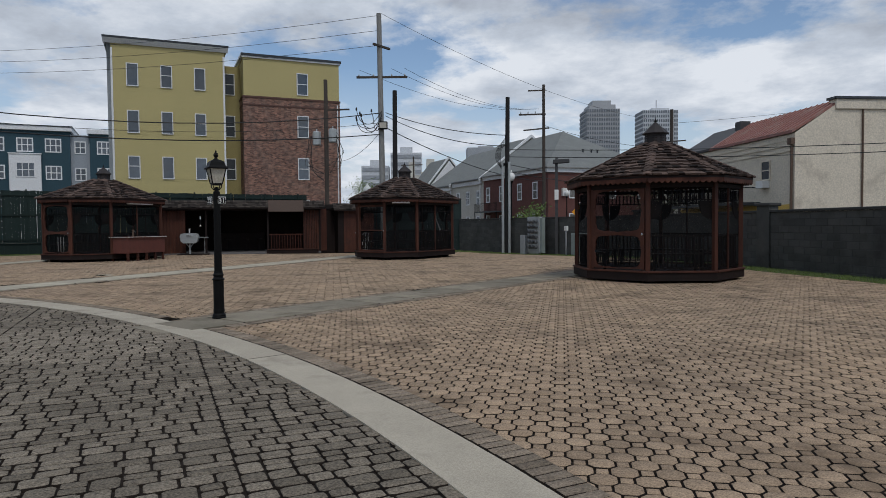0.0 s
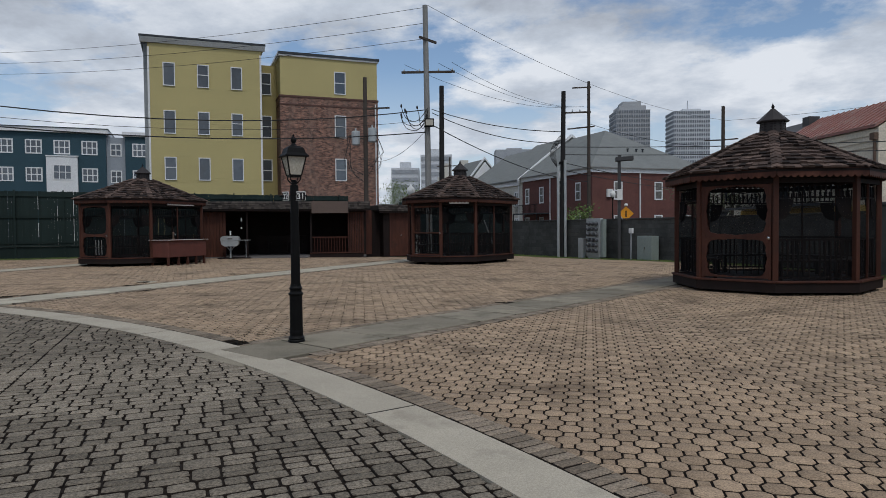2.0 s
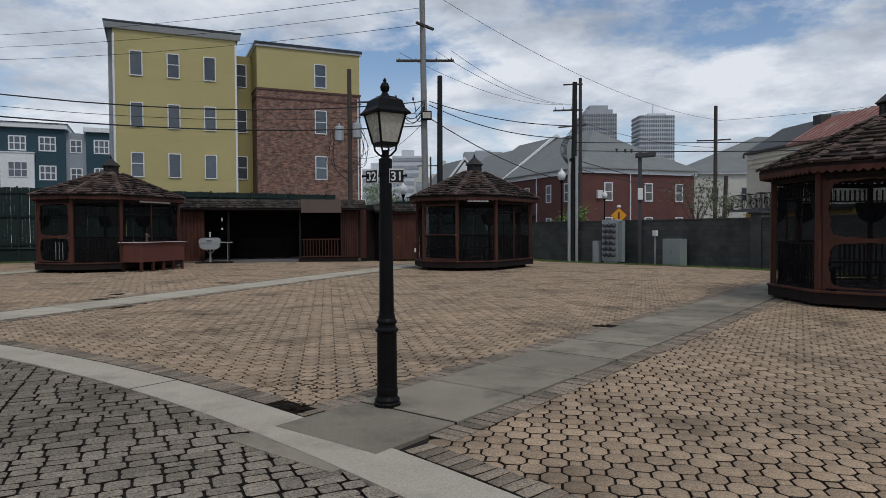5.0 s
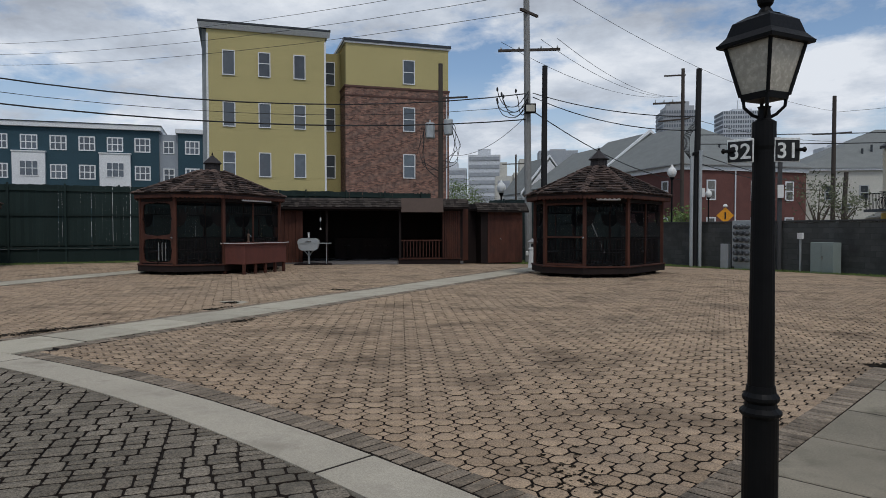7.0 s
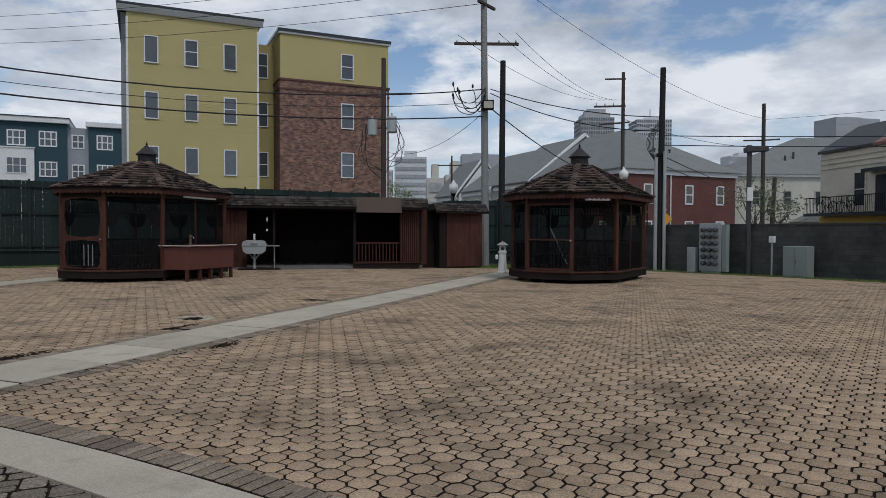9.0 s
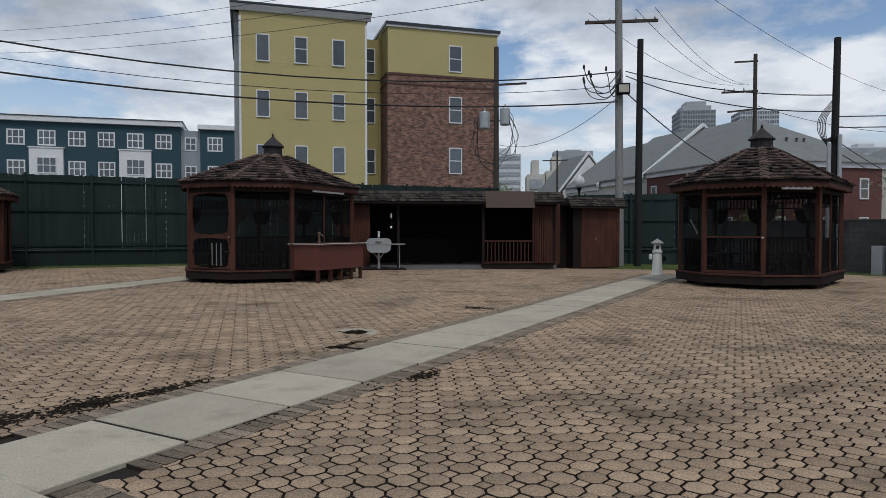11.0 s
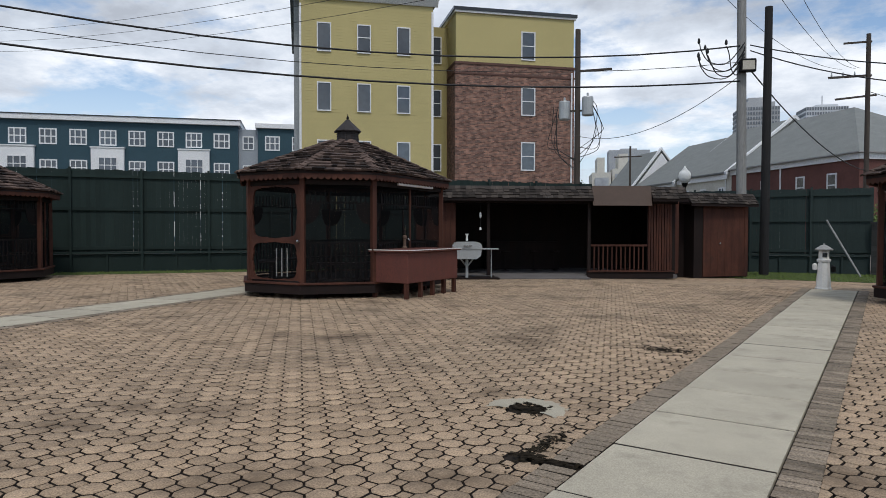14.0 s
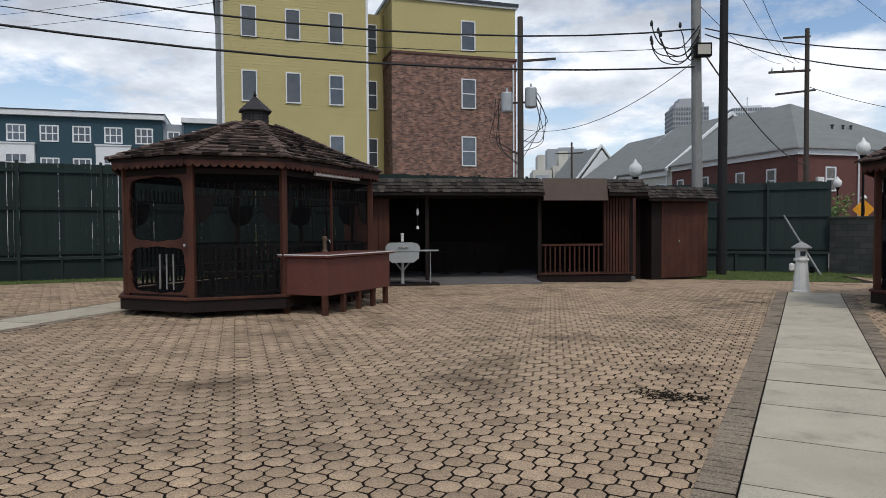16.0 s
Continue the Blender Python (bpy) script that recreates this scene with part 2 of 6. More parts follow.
M["steel_dark"] = material("steel_dark", ((0.045, 0.045, 0.047), (0.06, 0.06, 0.06)), 0.6, scale=3, fine=40, bump=0.05)
M["wire"] = material("wire", ((0.018, 0.018, 0.018), (0.022, 0.022, 0.022)), 0.6, scale=5, fine=20, bump=0.0)
M["bark"] = material("bark", ((0.10, 0.08, 0.06), (0.07, 0.055, 0.042)), 0.95, scale=4, fine=30, bump=0.5)
M["leaf"] = material("leaf", ((0.075, 0.12, 0.025), (0.11, 0.16, 0.04)), 0.6, scale=0.7, fine=8, bump=0.0, island=0.4)
M["leaf_dull"] = material("leaf_dull", ((0.10, 0.11, 0.055), (0.075, 0.09, 0.045)), 0.7, scale=0.7, fine=8, bump=0.0, island=0.4)
M["orange"] = material("orange", ((0.78, 0.33, 0.02), (0.72, 0.30, 0.02)), 0.5, scale=4, fine=20, bump=0.0)
M["black_paint"] = material("black_paint", ((0.008, 0.008, 0.008), (0.012, 0.012, 0.012)), 0.5, scale=4, fine=20, bump=0.0)
M["floor_board"] = material("floor_board", ((0.15, 0.14, 0.135), (0.12, 0.112, 0.108)), 0.8, scale=2, fine=40, vary=0.1)
M["cobble_grey"] = material("cobble_grey", ((0.3, 0.3, 0.29), (0.26, 0.26, 0.25)), 0.8, scale=2, fine=40)
M["shutter_brown"] = material("shutter_brown", ((0.10, 0.070, 0.055), (0.085, 0.06, 0.048)), 0.7, scale=2, fine=40)
M["meter_glass"] = material("meter_glass", ((0.05, 0.055, 0.06), (0.10, 0.105, 0.11)), 0.1, scale=6, fine=40, bump=0.0, spec=0.8)
# the yellow darkened, so the colour itself carries the recess's shade
M["yellow_shaded"] = material("yellow_shaded", ((0.36, 0.305, 0.13), (0.32, 0.275, 0.12)), 0.75, scale=0.25, fine=20, bump=0.03)
M["brick_trim"] = material("brick_trim", ((0.12, 0.065, 0.052), (0.10, 0.055, 0.045)), 0.9, scale=1.4, fine=30, bump=0.2)
M["rust"] = material("rust", ((0.10, 0.065, 0.045), (0.15, 0.10, 0.075)), 0.9, scale=4, fine=30)
M["tower_pane"] = material("tower_pane", ((0.14, 0.16, 0.18), (0.18, 0.20, 0.22)), 0.5, scale=0.05, fine=1, bump=0.0)
M["band_pane"] = material("band_pane", ((0.30, 0.32, 0.34), (0.36, 0.38, 0.40)), 0.5, scale=0.05, fine=1, bump=0.0)
M["litter"] = material("litter", ((0.014, 0.011, 0.0075), (0.026, 0.020, 0.013)), 0.95, scale=8, fine=40, bump=0.0, island=0.4, spec=0.05)
M["plastic_white"] = material("plastic_white", ((0.78, 0.78, 0.74), (0.72, 0.72, 0.68)), 0.4, scale=4, fine=40, bump=0.02)


def brick_face(name):
    """Running-bond brick for a far wall: local x along the wall, z up."""
    m = bpy.data.materials.new(name)
    m.use_nodes = True
    n, l = m.node_tree.nodes, m.node_tree.links
    b = n["Principled BSDF"]
    tc, sx, cx, br, no = n.new("ShaderNodeTexCoord"), n.new("ShaderNodeSeparateXYZ"), n.new("ShaderNodeCombineXYZ"), n.new("ShaderNodeTexBrick"), n.new("ShaderNodeTexNoise")
    ad = n.new("ShaderNodeMath")
    l.new(tc.outputs["Object"], sx.inputs[0])
    l.new(sx.outputs[0], ad.inputs[0])
    l.new(sx.outputs[1], ad.inputs[1])
    l.new(ad.outputs[0], cx.inputs[0])
    l.new(sx.outputs[2], cx.inputs[1])
    l.new(cx.outputs[0], br.inputs["Vector"])
    br.inputs["Scale"].default_value = 1.0
    br.inputs["Brick Width"].default_value, br.inputs["Row Height"].default_value, br.inputs["Mortar Size"].default_value = 0.26, 0.09, 0.009
    br.inputs["Color1"].default_value, br.inputs["Color2"].default_value, br.inputs["Mortar"].default_value = (0.29, 0.150, 0.105, 1), (0.085, 0.045, 0.036, 1), (0.18, 0.14, 0.115, 1)
    no.inputs["Scale"].default_value, no.inputs["Detail"].default_value = 2.6, 9.0
    l.new(tc.outputs["Object"], no.inputs["Vector"])
    mr = n.new("ShaderNodeMapRange")
    mr.inputs["From Min"].default_value, mr.inputs["From Max"].default_value, mr.inputs["To Min"].default_value, mr.inputs["To Max"].default_value = 0.30, 0.72, 0.62, 1.50
    l.new(no.outputs["Fac"], mr.inputs["Value"])
    mx = n.new("ShaderNodeMix")
    mx.data_type, mx.blend_type = "RGBA", "MULTIPLY"
    mx.inputs["Factor"].default_value = 1.0
    l.new(br.outputs["Color"], mx.inputs["A"])
    l.new(mr.outputs[0], mx.inputs["B"])
    l.new(mx.outputs["Result"], b.inputs["Base Color"])
    b.inputs["Roughness"].default_value = 0.9
    return m


M["brick_face"] = brick_face("brick_face")


# ---- building helpers ----
def mesh_of(bm, name, mat, smooth=False):
    me = bpy.data.meshes.new(name)
    bmesh.ops.recalc_face_normals(bm, faces=bm.faces[:])
    bm.to_mesh(me)
    bm.free()
    if smooth:
        for p in me.polygons:
            p.use_smooth = True
    me.materials.append(M[mat])
    return me


def part(name, bm, mat, parent=None, label="", smooth=False):
    """One bmesh as one mesh object, under a thing or a part."""
    ob = new(name, mesh_of(bm, name, mat, smooth))
    ob.parent = parent
    if label:
        ob["label"] = label
    return ob


def thing(name, m, label, category, group="", kind=""):
    ob = new(name)
    ob.matrix_world = m
    return tagged(ob, label, category, group, kind)


def add_box(bm, x0, x1, y0, y1, z0, z1, m=None, bevel=0.0):
    mat = Matrix.LocRotScale(((x0 + x1) / 2, (y0 + y1) / 2, (z0 + z1) / 2), None, (x1 - x0, y1 - y0, z1 - z0))
    if m is not None:
        mat = m @ mat
    vs = bmesh.ops.create_cube(bm, size=1.0, matrix=mat)["verts"]
    if bevel:
        es = list({e for v in vs for e in v.link_edges})
        bmesh.ops.bevel(bm, geom=es, offset=bevel, segments=1, affect="EDGES", profile=0.5)
    return bm


def box(x0, x1, y0, y1, z0, z1, m=None, bevel=0.0):
    return add_box(bmesh.new(), x0, x1, y0, y1, z0, z1, m, bevel)


def add_lathe(bm, profile, n=12, m=None, close=True):
    """A turned body from (radius, height) pairs about z."""
    rings = []
    for r, z in profile:
        ring = []
        for k in range(n):
            a = 2 * math.pi * (k + 0.5) / n
            p = Vector((r * math.cos(a), r * math.sin(a), z))
            ring.append(bm.verts.new(m @ p if m is not None else p))
        rings.append(ring)
    for a, b in zip(rings, rings[1:]):
        for k in range(n):
            bm.faces.new((a[k], a[(k + 1) % n], b[(k + 1) % n], b[k]))
    if close:
        bm.faces.new(rings[0][::-1])
        bm.faces.new(rings[-1])
    return bm


def lathe(profile, n=12, m=None, close=True):
    return add_lathe(bmesh.new(), profile, n, m, close)


def add_rod(bm, a, b, r, n=6, r2=None):
    a, b = Vector(a), Vector(b)
    q = (b - a).to_track_quat("Z", "Y").to_matrix().to_4x4()
    q.translation = a
    return add_lathe(bm, [(r, 0), (r2 if r2 is not None else r, (b - a).length)], n, q)


def rod(a, b, r, n=6, r2=None):
    return add_rod(bmesh.new(), a, b, r, n, r2)


def add_prism(bm, pts, z0, z1, m=None):
    """A flat outline (x, y) raised from z0 to z1."""
    lo = [bm.verts.new(m @ Vector((x, y, z0)) if m is not None else (x, y, z0)) for x, y in pts]
    hi = [bm.verts.new(m @ Vector((x, y, z1)) if m is not None else (x, y, z1)) for x, y in pts]
    bm.faces.new(lo[::-1])
    bm.faces.new(hi)
    for k in range(len(pts)):
        j = (k + 1) % len(pts)
        bm.faces.new((lo[k], lo[j], hi[j], hi[k]))
    return bm


def prism(pts, z0, z1, m=None):
    return add_prism(bmesh.new(), pts, z0, z1, m)


def tube(bm, pts, r, n=5):
    """A round cable through a run of points."""
    rings = []
    for k, p in enumerate(pts):
        d = (Vector(pts[min(k + 1, len(pts) - 1)]) - Vector(pts[max(k - 1, 0)])).normalized()
        q = d.to_track_quat("Z", "Y").to_matrix()
        rings.append([bm.verts.new(Vector(p) + q @ Vector((r * math.cos(2 * math.pi * i / n), r * math.sin(2 * math.pi * i / n), 0))) for i in range(n)])
    for a, b in zip(rings, rings[1:]):
        for i in range(n):
            bm.faces.new((a[i], a[(i + 1) % n], b[(i + 1) % n], b[i]))
    bm.faces.new(rings[0][::-1])
    bm.faces.new(rings[-1])
    return bm


def curved(pts, n=6):
    """A smooth run through a few points."""
    p = [Vector(q) for q in (pts[0], *pts, pts[-1])]
    out = []
    for a, b, c, d in zip(p, p[1:], p[2:], p[3:]):
        for k in range(n):
            t = k / n
            out.append(0.5 * ((2 * b) + (c - a) * t + (2 * a - 5 * b + 4 * c - d) * t * t + (3 * b - a - 3 * c + d) * t ** 3))
    return out + [p[-1]]


def sag(a, b, drop, n=14):
    a, b = Vector(a), Vector(b)
    return [a.lerp(b, k / n) - Vector((0, 0, drop * 4 * (k / n) * (1 - k / n))) for k in range(n + 1)]


def frame_xy(p, q, z=0.0):
    """A pose at p with x along p to q (level), y to the left of it."""
    d = Vector((q[0] - p[0], q[1] - p[1], 0))
    return pose(p[0], p[1], z, 0, 0, math.degrees(math.atan2(d.y, d.x))), d.length


UP90 = pose(0, 0, 0, 90, 0, 0)

# ---- the plan ----
RING = (-16.6, -7.65)             # centre of the curved kerb
R_OUT, R_IN = 22.15, 21.69
PATH1 = ((-3.05, 9.9), (0.508, 0.861), 16.5)     # middle of the near end, direction, length
PATH2 = ((-10.79, 13.97), (0.256, 0.967), 18.9)
PATH3 = ((-19.62, 14.32), (0.02, 1.0), 15.0)
PATHS = (PATH1, PATH2, PATH3)
WALL = [(-2.6, 42.4), (1.0, 38.3), (4.55, 33.7), (6.5, 30.6), (9.0, 22.5), (10.6, 17.6), (12.6, 8.0)]

# ---- ground ----
def ground_z(x, y):
    """The yard is level and falls gently away towards its far rim."""
    r = math.hypot(x + 19.3, y + 19.1)
    return -0.03 * min(max(r - 53.0, 0.0), 7.0) + 0.035 * min(max(r - 64.0, 0.0), 6.0)


def sheet(xs, ys, drop):
    bm = bmesh.new()
    rows = [[bm.verts.new((x, y, ground_z(x, y) - drop)) for x in xs] for y in ys]
    for a_, b_ in zip(rows, rows[1:]):
        for k in range(len(xs) - 1):
            bm.faces.new((a_[k], a_[k + 1], b_[k + 1], b_[k]))
    return bm


far = [-1500, -700, -300, -150]
gx = far + [-80 + 1.5 * k for k in range(81)] + [60, 90, 150, 300, 700, 1500]
gy = far + [-60, -30] + [-12 + 1.5 * k for k in range(54)] + [75, 90, 150, 300, 700, 1500]
tagged(part("ground", sheet(gx, gy, 0.06), "earth"), "bare earth and asphalt reaching to the horizon", "ground", kind="structure")


def ring_wedge(r0, r1, a0, a1, z0, z1, n=10):
    bm = bmesh.new()
    pts = [(RING[0] + r1 * math.cos(a0 + (a1 - a0) * k / n), RING[1] + r1 * math.sin(a0 + (a1 - a0) * k / n)) for k in range(n + 1)]
    pts += [(RING[0] + r0 * math.cos(a1 + (a0 - a1) * k / n), RING[1] + r0 * math.sin(a1 + (a0 - a1) * k / n)) for k in range(n + 1)]
    return add_prism(bm, pts, z0, z1)


pavement = tagged(part("pavement", sheet([-62 + 0.8 * k for k in range(97)], [-9.6 + 0.8 * k for k in range(69)], 0.018), "joint"), "dark sandy bedding of the paved courtyard", "pavement", kind="structure")

# ---- curved kerb and concrete strips ----
kerb = thing("kerb", pose(0, 0, 0), "curved band of pale weathered concrete kerb slabs", "kerb", kind="structure")
step = radians(14.0)
a = radians(2.6)
while a < radians(128):
    part("kerb_slab", ring_wedge(R_IN + 0.01, R_OUT - 0.01, a + 0.0006, a + step - 0.0006, -0.05, 0.012, 8), "kerb", kerb)
    part("joint_fill", ring_wedge(R_IN + 0.012, R_OUT - 0.012, a - 0.0005, a + 0.0005, -0.05, 0.0105, 1), "joint", kerb)
    a += step


def strip_pose(p):
    (x, y), (dx, dy), n = p
    return pose(x, y, 0, 0, 0, math.degrees(math.atan2(-dx, dy)))


for p in PATHS:
    walkway = thing("walkway", strip_pose(p), "strip of mossy grey concrete slabs past the lamp post" if p is PATH1 else "strip of pale grey concrete slabs across the courtyard", "walkway", kind="structure")
    slab_mat = "concrete_mossy" if p is PATH1 else "concrete"
    n, y = {0: (0.95, 0.585), 1: (0.956, 0.70), 2: (0.968, 0.0)}[PATHS.index(p)]
    part("slab", box(-0.49, 0.49, -0.62, -0.264 if y else -0.004, -0.05, 0.0085), slab_mat, walkway)
    if y:
        part("slab", box(-0.49, 0.49, -0.25, y - 0.014, -0.05, 0.016, bevel=0.006), slab_mat, walkway)
    while y < p[2] - 0.05:
        part("slab", box(-0.49, 0.49, y + 0.014, min(y + n, p[2]) - 0.014, -0.05, 0.016 + random.uniform(-0.004, 0.006), bevel=0.006), slab_mat, walkway)
        if y > 0.1:
            part("joint_fill", box(-0.485, 0.485, y - 0.0135, y + 0.0135, -0.05, 0.0125), "joint", walkway)
        y += n


# ---- gazebo ----
LONG = [0.0]


def oct_pt(r, k, off=0.0):
    """A corner of an octagon, drawn out along one axis by LONG times its radius."""
    a = radians(22.5 + 45 * k + off)
    sh = r * LONG[0] * (1 if k % 8 in (7, 0, 1, 2) else -1) * math.sqrt(0.5)
    return Vector((r * math.cos(a) + sh, r * math.sin(a) + sh, 0))


Z_FLOOR = 0.30


def scallop_bm(length, drop, n, thick, m, top=0.12):
    """A fascia board with a row of scallops along its lower edge."""
    bm = bmesh.new()
    pts = [(length, top), (0, top)]
    for i in range(n):
        for j in range(5):
            u = (i + j / 5) / n
            pts.append((u * length, -drop * math.sin(math.pi * j / 5)))
    pts.append((length, 0))
    return add_prism(bm, pts, -thick / 2, thick / 2, m @ UP90)


def ring_frame(w, h, t, lobes, m):
    """A board w by h with a lobed opening cut through it, for the screen door."""
    bm = bmesh.new()
    outer, inner = [], []
    n = 120
    for i in range(n):
        a = 2 * math.pi * (i + 0.5) / n
        c, s_ = math.cos(a), math.sin(a)
        k = 1 / max(abs(c) / (w / 2), abs(s_) / (h / 2))
        outer.append((k * c, k * s_))
        e = (abs(c) ** 4.5 + abs(s_) ** 4.5) ** (-1 / 4.5)
        bulge = 1 - 0.022 * (1 - math.cos(lobes * a)) - 0.010 * (1 - math.cos(3 * lobes * a))
        inner.append((c * e * (w / 2 - 0.012) * bulge, s_ * e * (h / 2 - 0.012) * bulge))
    rows = []
    for pts, z in ((outer, -t / 2), (outer, t / 2), (inner, t / 2), (inner, -t / 2)):
        rows.append([bm.verts.new(m @ Vector((x, z, y))) for x, y in pts])
    for r in range(4):
        a_, b_ = rows[r], rows[(r + 1) % 4]
        for i in range(n):
            j = (i + 1) % n
            bm.faces.new((a_[i], a_[j], b_[j], b_[i]))
    return bm


def shingle_face(bm, k, r0, z0, r1, z1, courses, rnd):
    """Rows of split-wood shingles on one roof face between two hips."""
    a0, a1 = oct_pt(r0, k), oct_pt(r0, k + 1)
    b0, b1 = oct_pt(r1, k), oct_pt(r1, k + 1)
    for v, z in ((a0, z0), (a1, z0), (b0, z1), (b1, z1)):
        v.z = z
    nrm = (a1 - a0).cross(b0 - a0).normalized()
    if nrm.z < 0:
        nrm = -nrm
    slope = ((b0 + b1) / 2 - (a0 + a1) / 2)
    down = -slope.normalized()
    for c in range(courses):
        u0 = c / courses
        l_, r_ = a0.lerp(b0, u0), a1.lerp(b1, u0)
        l2, r2 = a0.lerp(b0, min(1, (c + 1.25) / courses)), a1.lerp(b1, min(1, (c + 1.25) / courses))
        width = (r_ - l_).length
        x = 0.0
        while x < width - 0.01:
            w = min(rnd.uniform(0.11, 0.21), width - x)
            f0, f1 = x / width, min(1, (x + w - 0.006) / width)
            low = rnd.uniform(-0.02, 0.035)
            th = rnd.uniform(0.024, 0.055)
            p = [l_.lerp(r_, f0) + down * low, l_.lerp(r_, f1) + down * low, l2.lerp(r2, f1), l2.lerp(r2, f0)]
            base = [q + nrm * (0.012 if i < 2 else -0.006) for i, q in enumerate(p)]
            top = [q + nrm * (0.012 + th if i < 2 else 0.004) for i, q in enumerate(p)]
            vb, vt = [bm.verts.new(q) for q in base], [bm.verts.new(q) for q in top]
            bm.faces.new(vt)
            for i in (0, 1, 3):
                j = (i + 1) % 4
                bm.faces.new((vb[i], vb[j], vt[j], vt[i]))
            x += w


def alike(name, me, m, parent):
    ob = new(name, me)
    ob.parent = parent
    ob.matrix_basis = m
    return ob


baluster_me = mesh_of(box(-0.016, 0.016, -0.013, 0.013, 0, 0.72), "baluster", "darkwood")
spindle_me = mesh_of(box(-0.014, 0.014, -0.012, 0.012, 0, 0.22), "spindle", "darkwood")


def gazebo(centre, turn, door, counter_face=None, label="", light_face=None, seed=1, scallop=True, R_POST=2.12, R_EAVE=2.38, Z_EAVE=2.36, Z_TOP=3.44, sink=0.0):
    """An octagonal screened gazebo. turn: heading of the first face's normal; door: index of the face with the screen door."""
    rnd = random.Random(seed)
    g = thing("gazebo", pose(centre[0], centre[1], -sink, 0, 0, turn - 45), label, "gazebo", "gazebos round the courtyard")
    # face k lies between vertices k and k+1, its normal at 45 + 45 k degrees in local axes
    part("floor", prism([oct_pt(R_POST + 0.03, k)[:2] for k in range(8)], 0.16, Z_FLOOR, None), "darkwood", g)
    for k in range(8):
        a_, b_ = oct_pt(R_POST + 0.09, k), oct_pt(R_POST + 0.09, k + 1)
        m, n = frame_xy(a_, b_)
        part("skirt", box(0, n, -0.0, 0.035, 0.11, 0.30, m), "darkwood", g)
        part("sill", box(0.0, n, -0.03, 0.09, 0.302, 0.345, m, 0.006), "redwood", g)
        f = radians(45 + 45 * k)
        p = oct_pt(R_POST, k)
        part("post", box(-0.05, 0.05, -0.05, 0.05, 0.30, Z_EAVE + 0.06, pose(p.x, p.y, 0, 0, 0, 22.5 + 45 * k), 0.006), "redwood", g)
        part("foot", box(-0.12, 0.12, -0.12, 0.12, -0.011, 0.16, pose(p.x * 0.85, p.y * 0.85, 0, 0, 0, 22.5 + 45 * k)), "darkwood", g)
        a_, b_ = oct_pt(R_POST - 0.005, k), oct_pt(R_POST - 0.005, k + 1)
        m, n = frame_xy(a_, b_)
        part("top_rail", box(0.05, n - 0.05, -0.03, 0.03, Z_EAVE - 0.12, Z_EAVE - 0.03, m), "darkwood", g)
        if k != door:
            mull = n * 0.5
            if (k - door) % 8 in (2, 4, 6):
                part("mullion", box(mull - 0.016, mull + 0.016, -0.02, 0.02, 0.345, Z_EAVE - 0.12, m), "redwood", g)
            part("hand_rail", box(0.05, n - 0.05, 0.04, 0.085, 1.14, 1.18, m), "darkwood", g)
            part("screen", box(0.05, n - 0.05, 0.026, 0.030, 0.345, Z_EAVE - 0.12, m), "screen", g, "dark insect screen")
            part("bottom_rail", box(0.06, n - 0.06, 0.04, 0.085, 0.385, 0.42, m), "darkwood", g)
            part("frieze_rail", box(0.06, n - 0.06, 0.045, 0.078, 1.99, 2.02, m), "darkwood", g)
            i = 0.16
            while i < n - 0.12:
                if not (mull - 0.03 < i < mull + 0.03):
                    alike("baluster", baluster_me, m @ pose(i, 0.062, 0.42), g)
                alike("spindle", spindle_me, m @ pose(i, 0.06, 2.02), g)
                i += 0.105
            for side in (0, 1):
                x0, sg = (0.06, 1) if side == 0 else (n - 0.06, -1)
                pts = [(x0, 1.98), (x0 + sg * 0.30, 1.98)]
                pts += [(x0 + sg * (0.05 + 0.25 * math.cos(t * math.pi / 12)), 1.98 - 0.42 * math.sin(t * math.pi / 12)) for t in range(1, 7)]
                pts += [(x0, 1.54)]
                part("bracket", prism(pts, -0.075, -0.05, m @ UP90), "darkwood", g)
        else:
            dm = m @ pose(n / 2, 0, 0)
            dr = part("door", box(-0.71, -0.65, -0.045, 0.0, 0.36, Z_EAVE - 0.13, dm), "redwood", g, "red-brown wooden screen door with scalloped openings")
            part("door_stile", box(0.65, 0.71, -0.045, 0.0, 0.36, Z_EAVE - 0.13, dm), "redwood", dr)
            if scallop:
                part("door_panel", ring_frame(1.30, Z_EAVE - 0.13 - 1.24, 0.04, 8, dm @ pose(0, -0.022, (Z_EAVE - 0.13 + 1.24) / 2)), "redwood", dr)
                part("door_panel", ring_frame(1.30, 0.82, 0.04, 8, dm @ pose(0, -0.022, 0.79)), "redwood", dr)
            else:
                for zz in (0.36, Z_EAVE - 0.19):
                    part("door_rail", box(-0.65, 0.65, -0.045, 0.0, zz, zz + 0.06, dm), "redwood", dr)
            part("door_rail", box(-0.65, 0.65, -0.045, 0.0, 1.20, 1.24, dm), "redwood", dr)
            part("door_handle", lathe([(0.012, 0), (0.012, 0.04), (0.03, 0.045), (0.03, 0.07), (0.012, 0.08)], 8, dm @ pose(0.68, -0.045, 1.2, 90)), "chrome", dr, "small metal door knob")
            part("screen", box(-0.65, 0.65, -0.001, 0.003, 0.40, Z_EAVE - 0.15, dm), "screen", dr, "dark insect screen")
            for sx in (-1, 1):
                part("jamb", box(min(sx * 0.72, sx * (n / 2 - 0.04)), max(sx * 0.72, sx * (n / 2 - 0.04)), -0.03, 0.03, 0.345, Z_EAVE - 0.12, dm), "redwood", g)
            bm = bmesh.new()
            for i in (range(7) if counter_face is None else range(3, 6)):
                add_box(bm, -0.45 + i * 0.15 - 0.008, -0.45 + i * 0.15 + 0.008, 0.01, 0.03, 0.46, 1.05, dm)
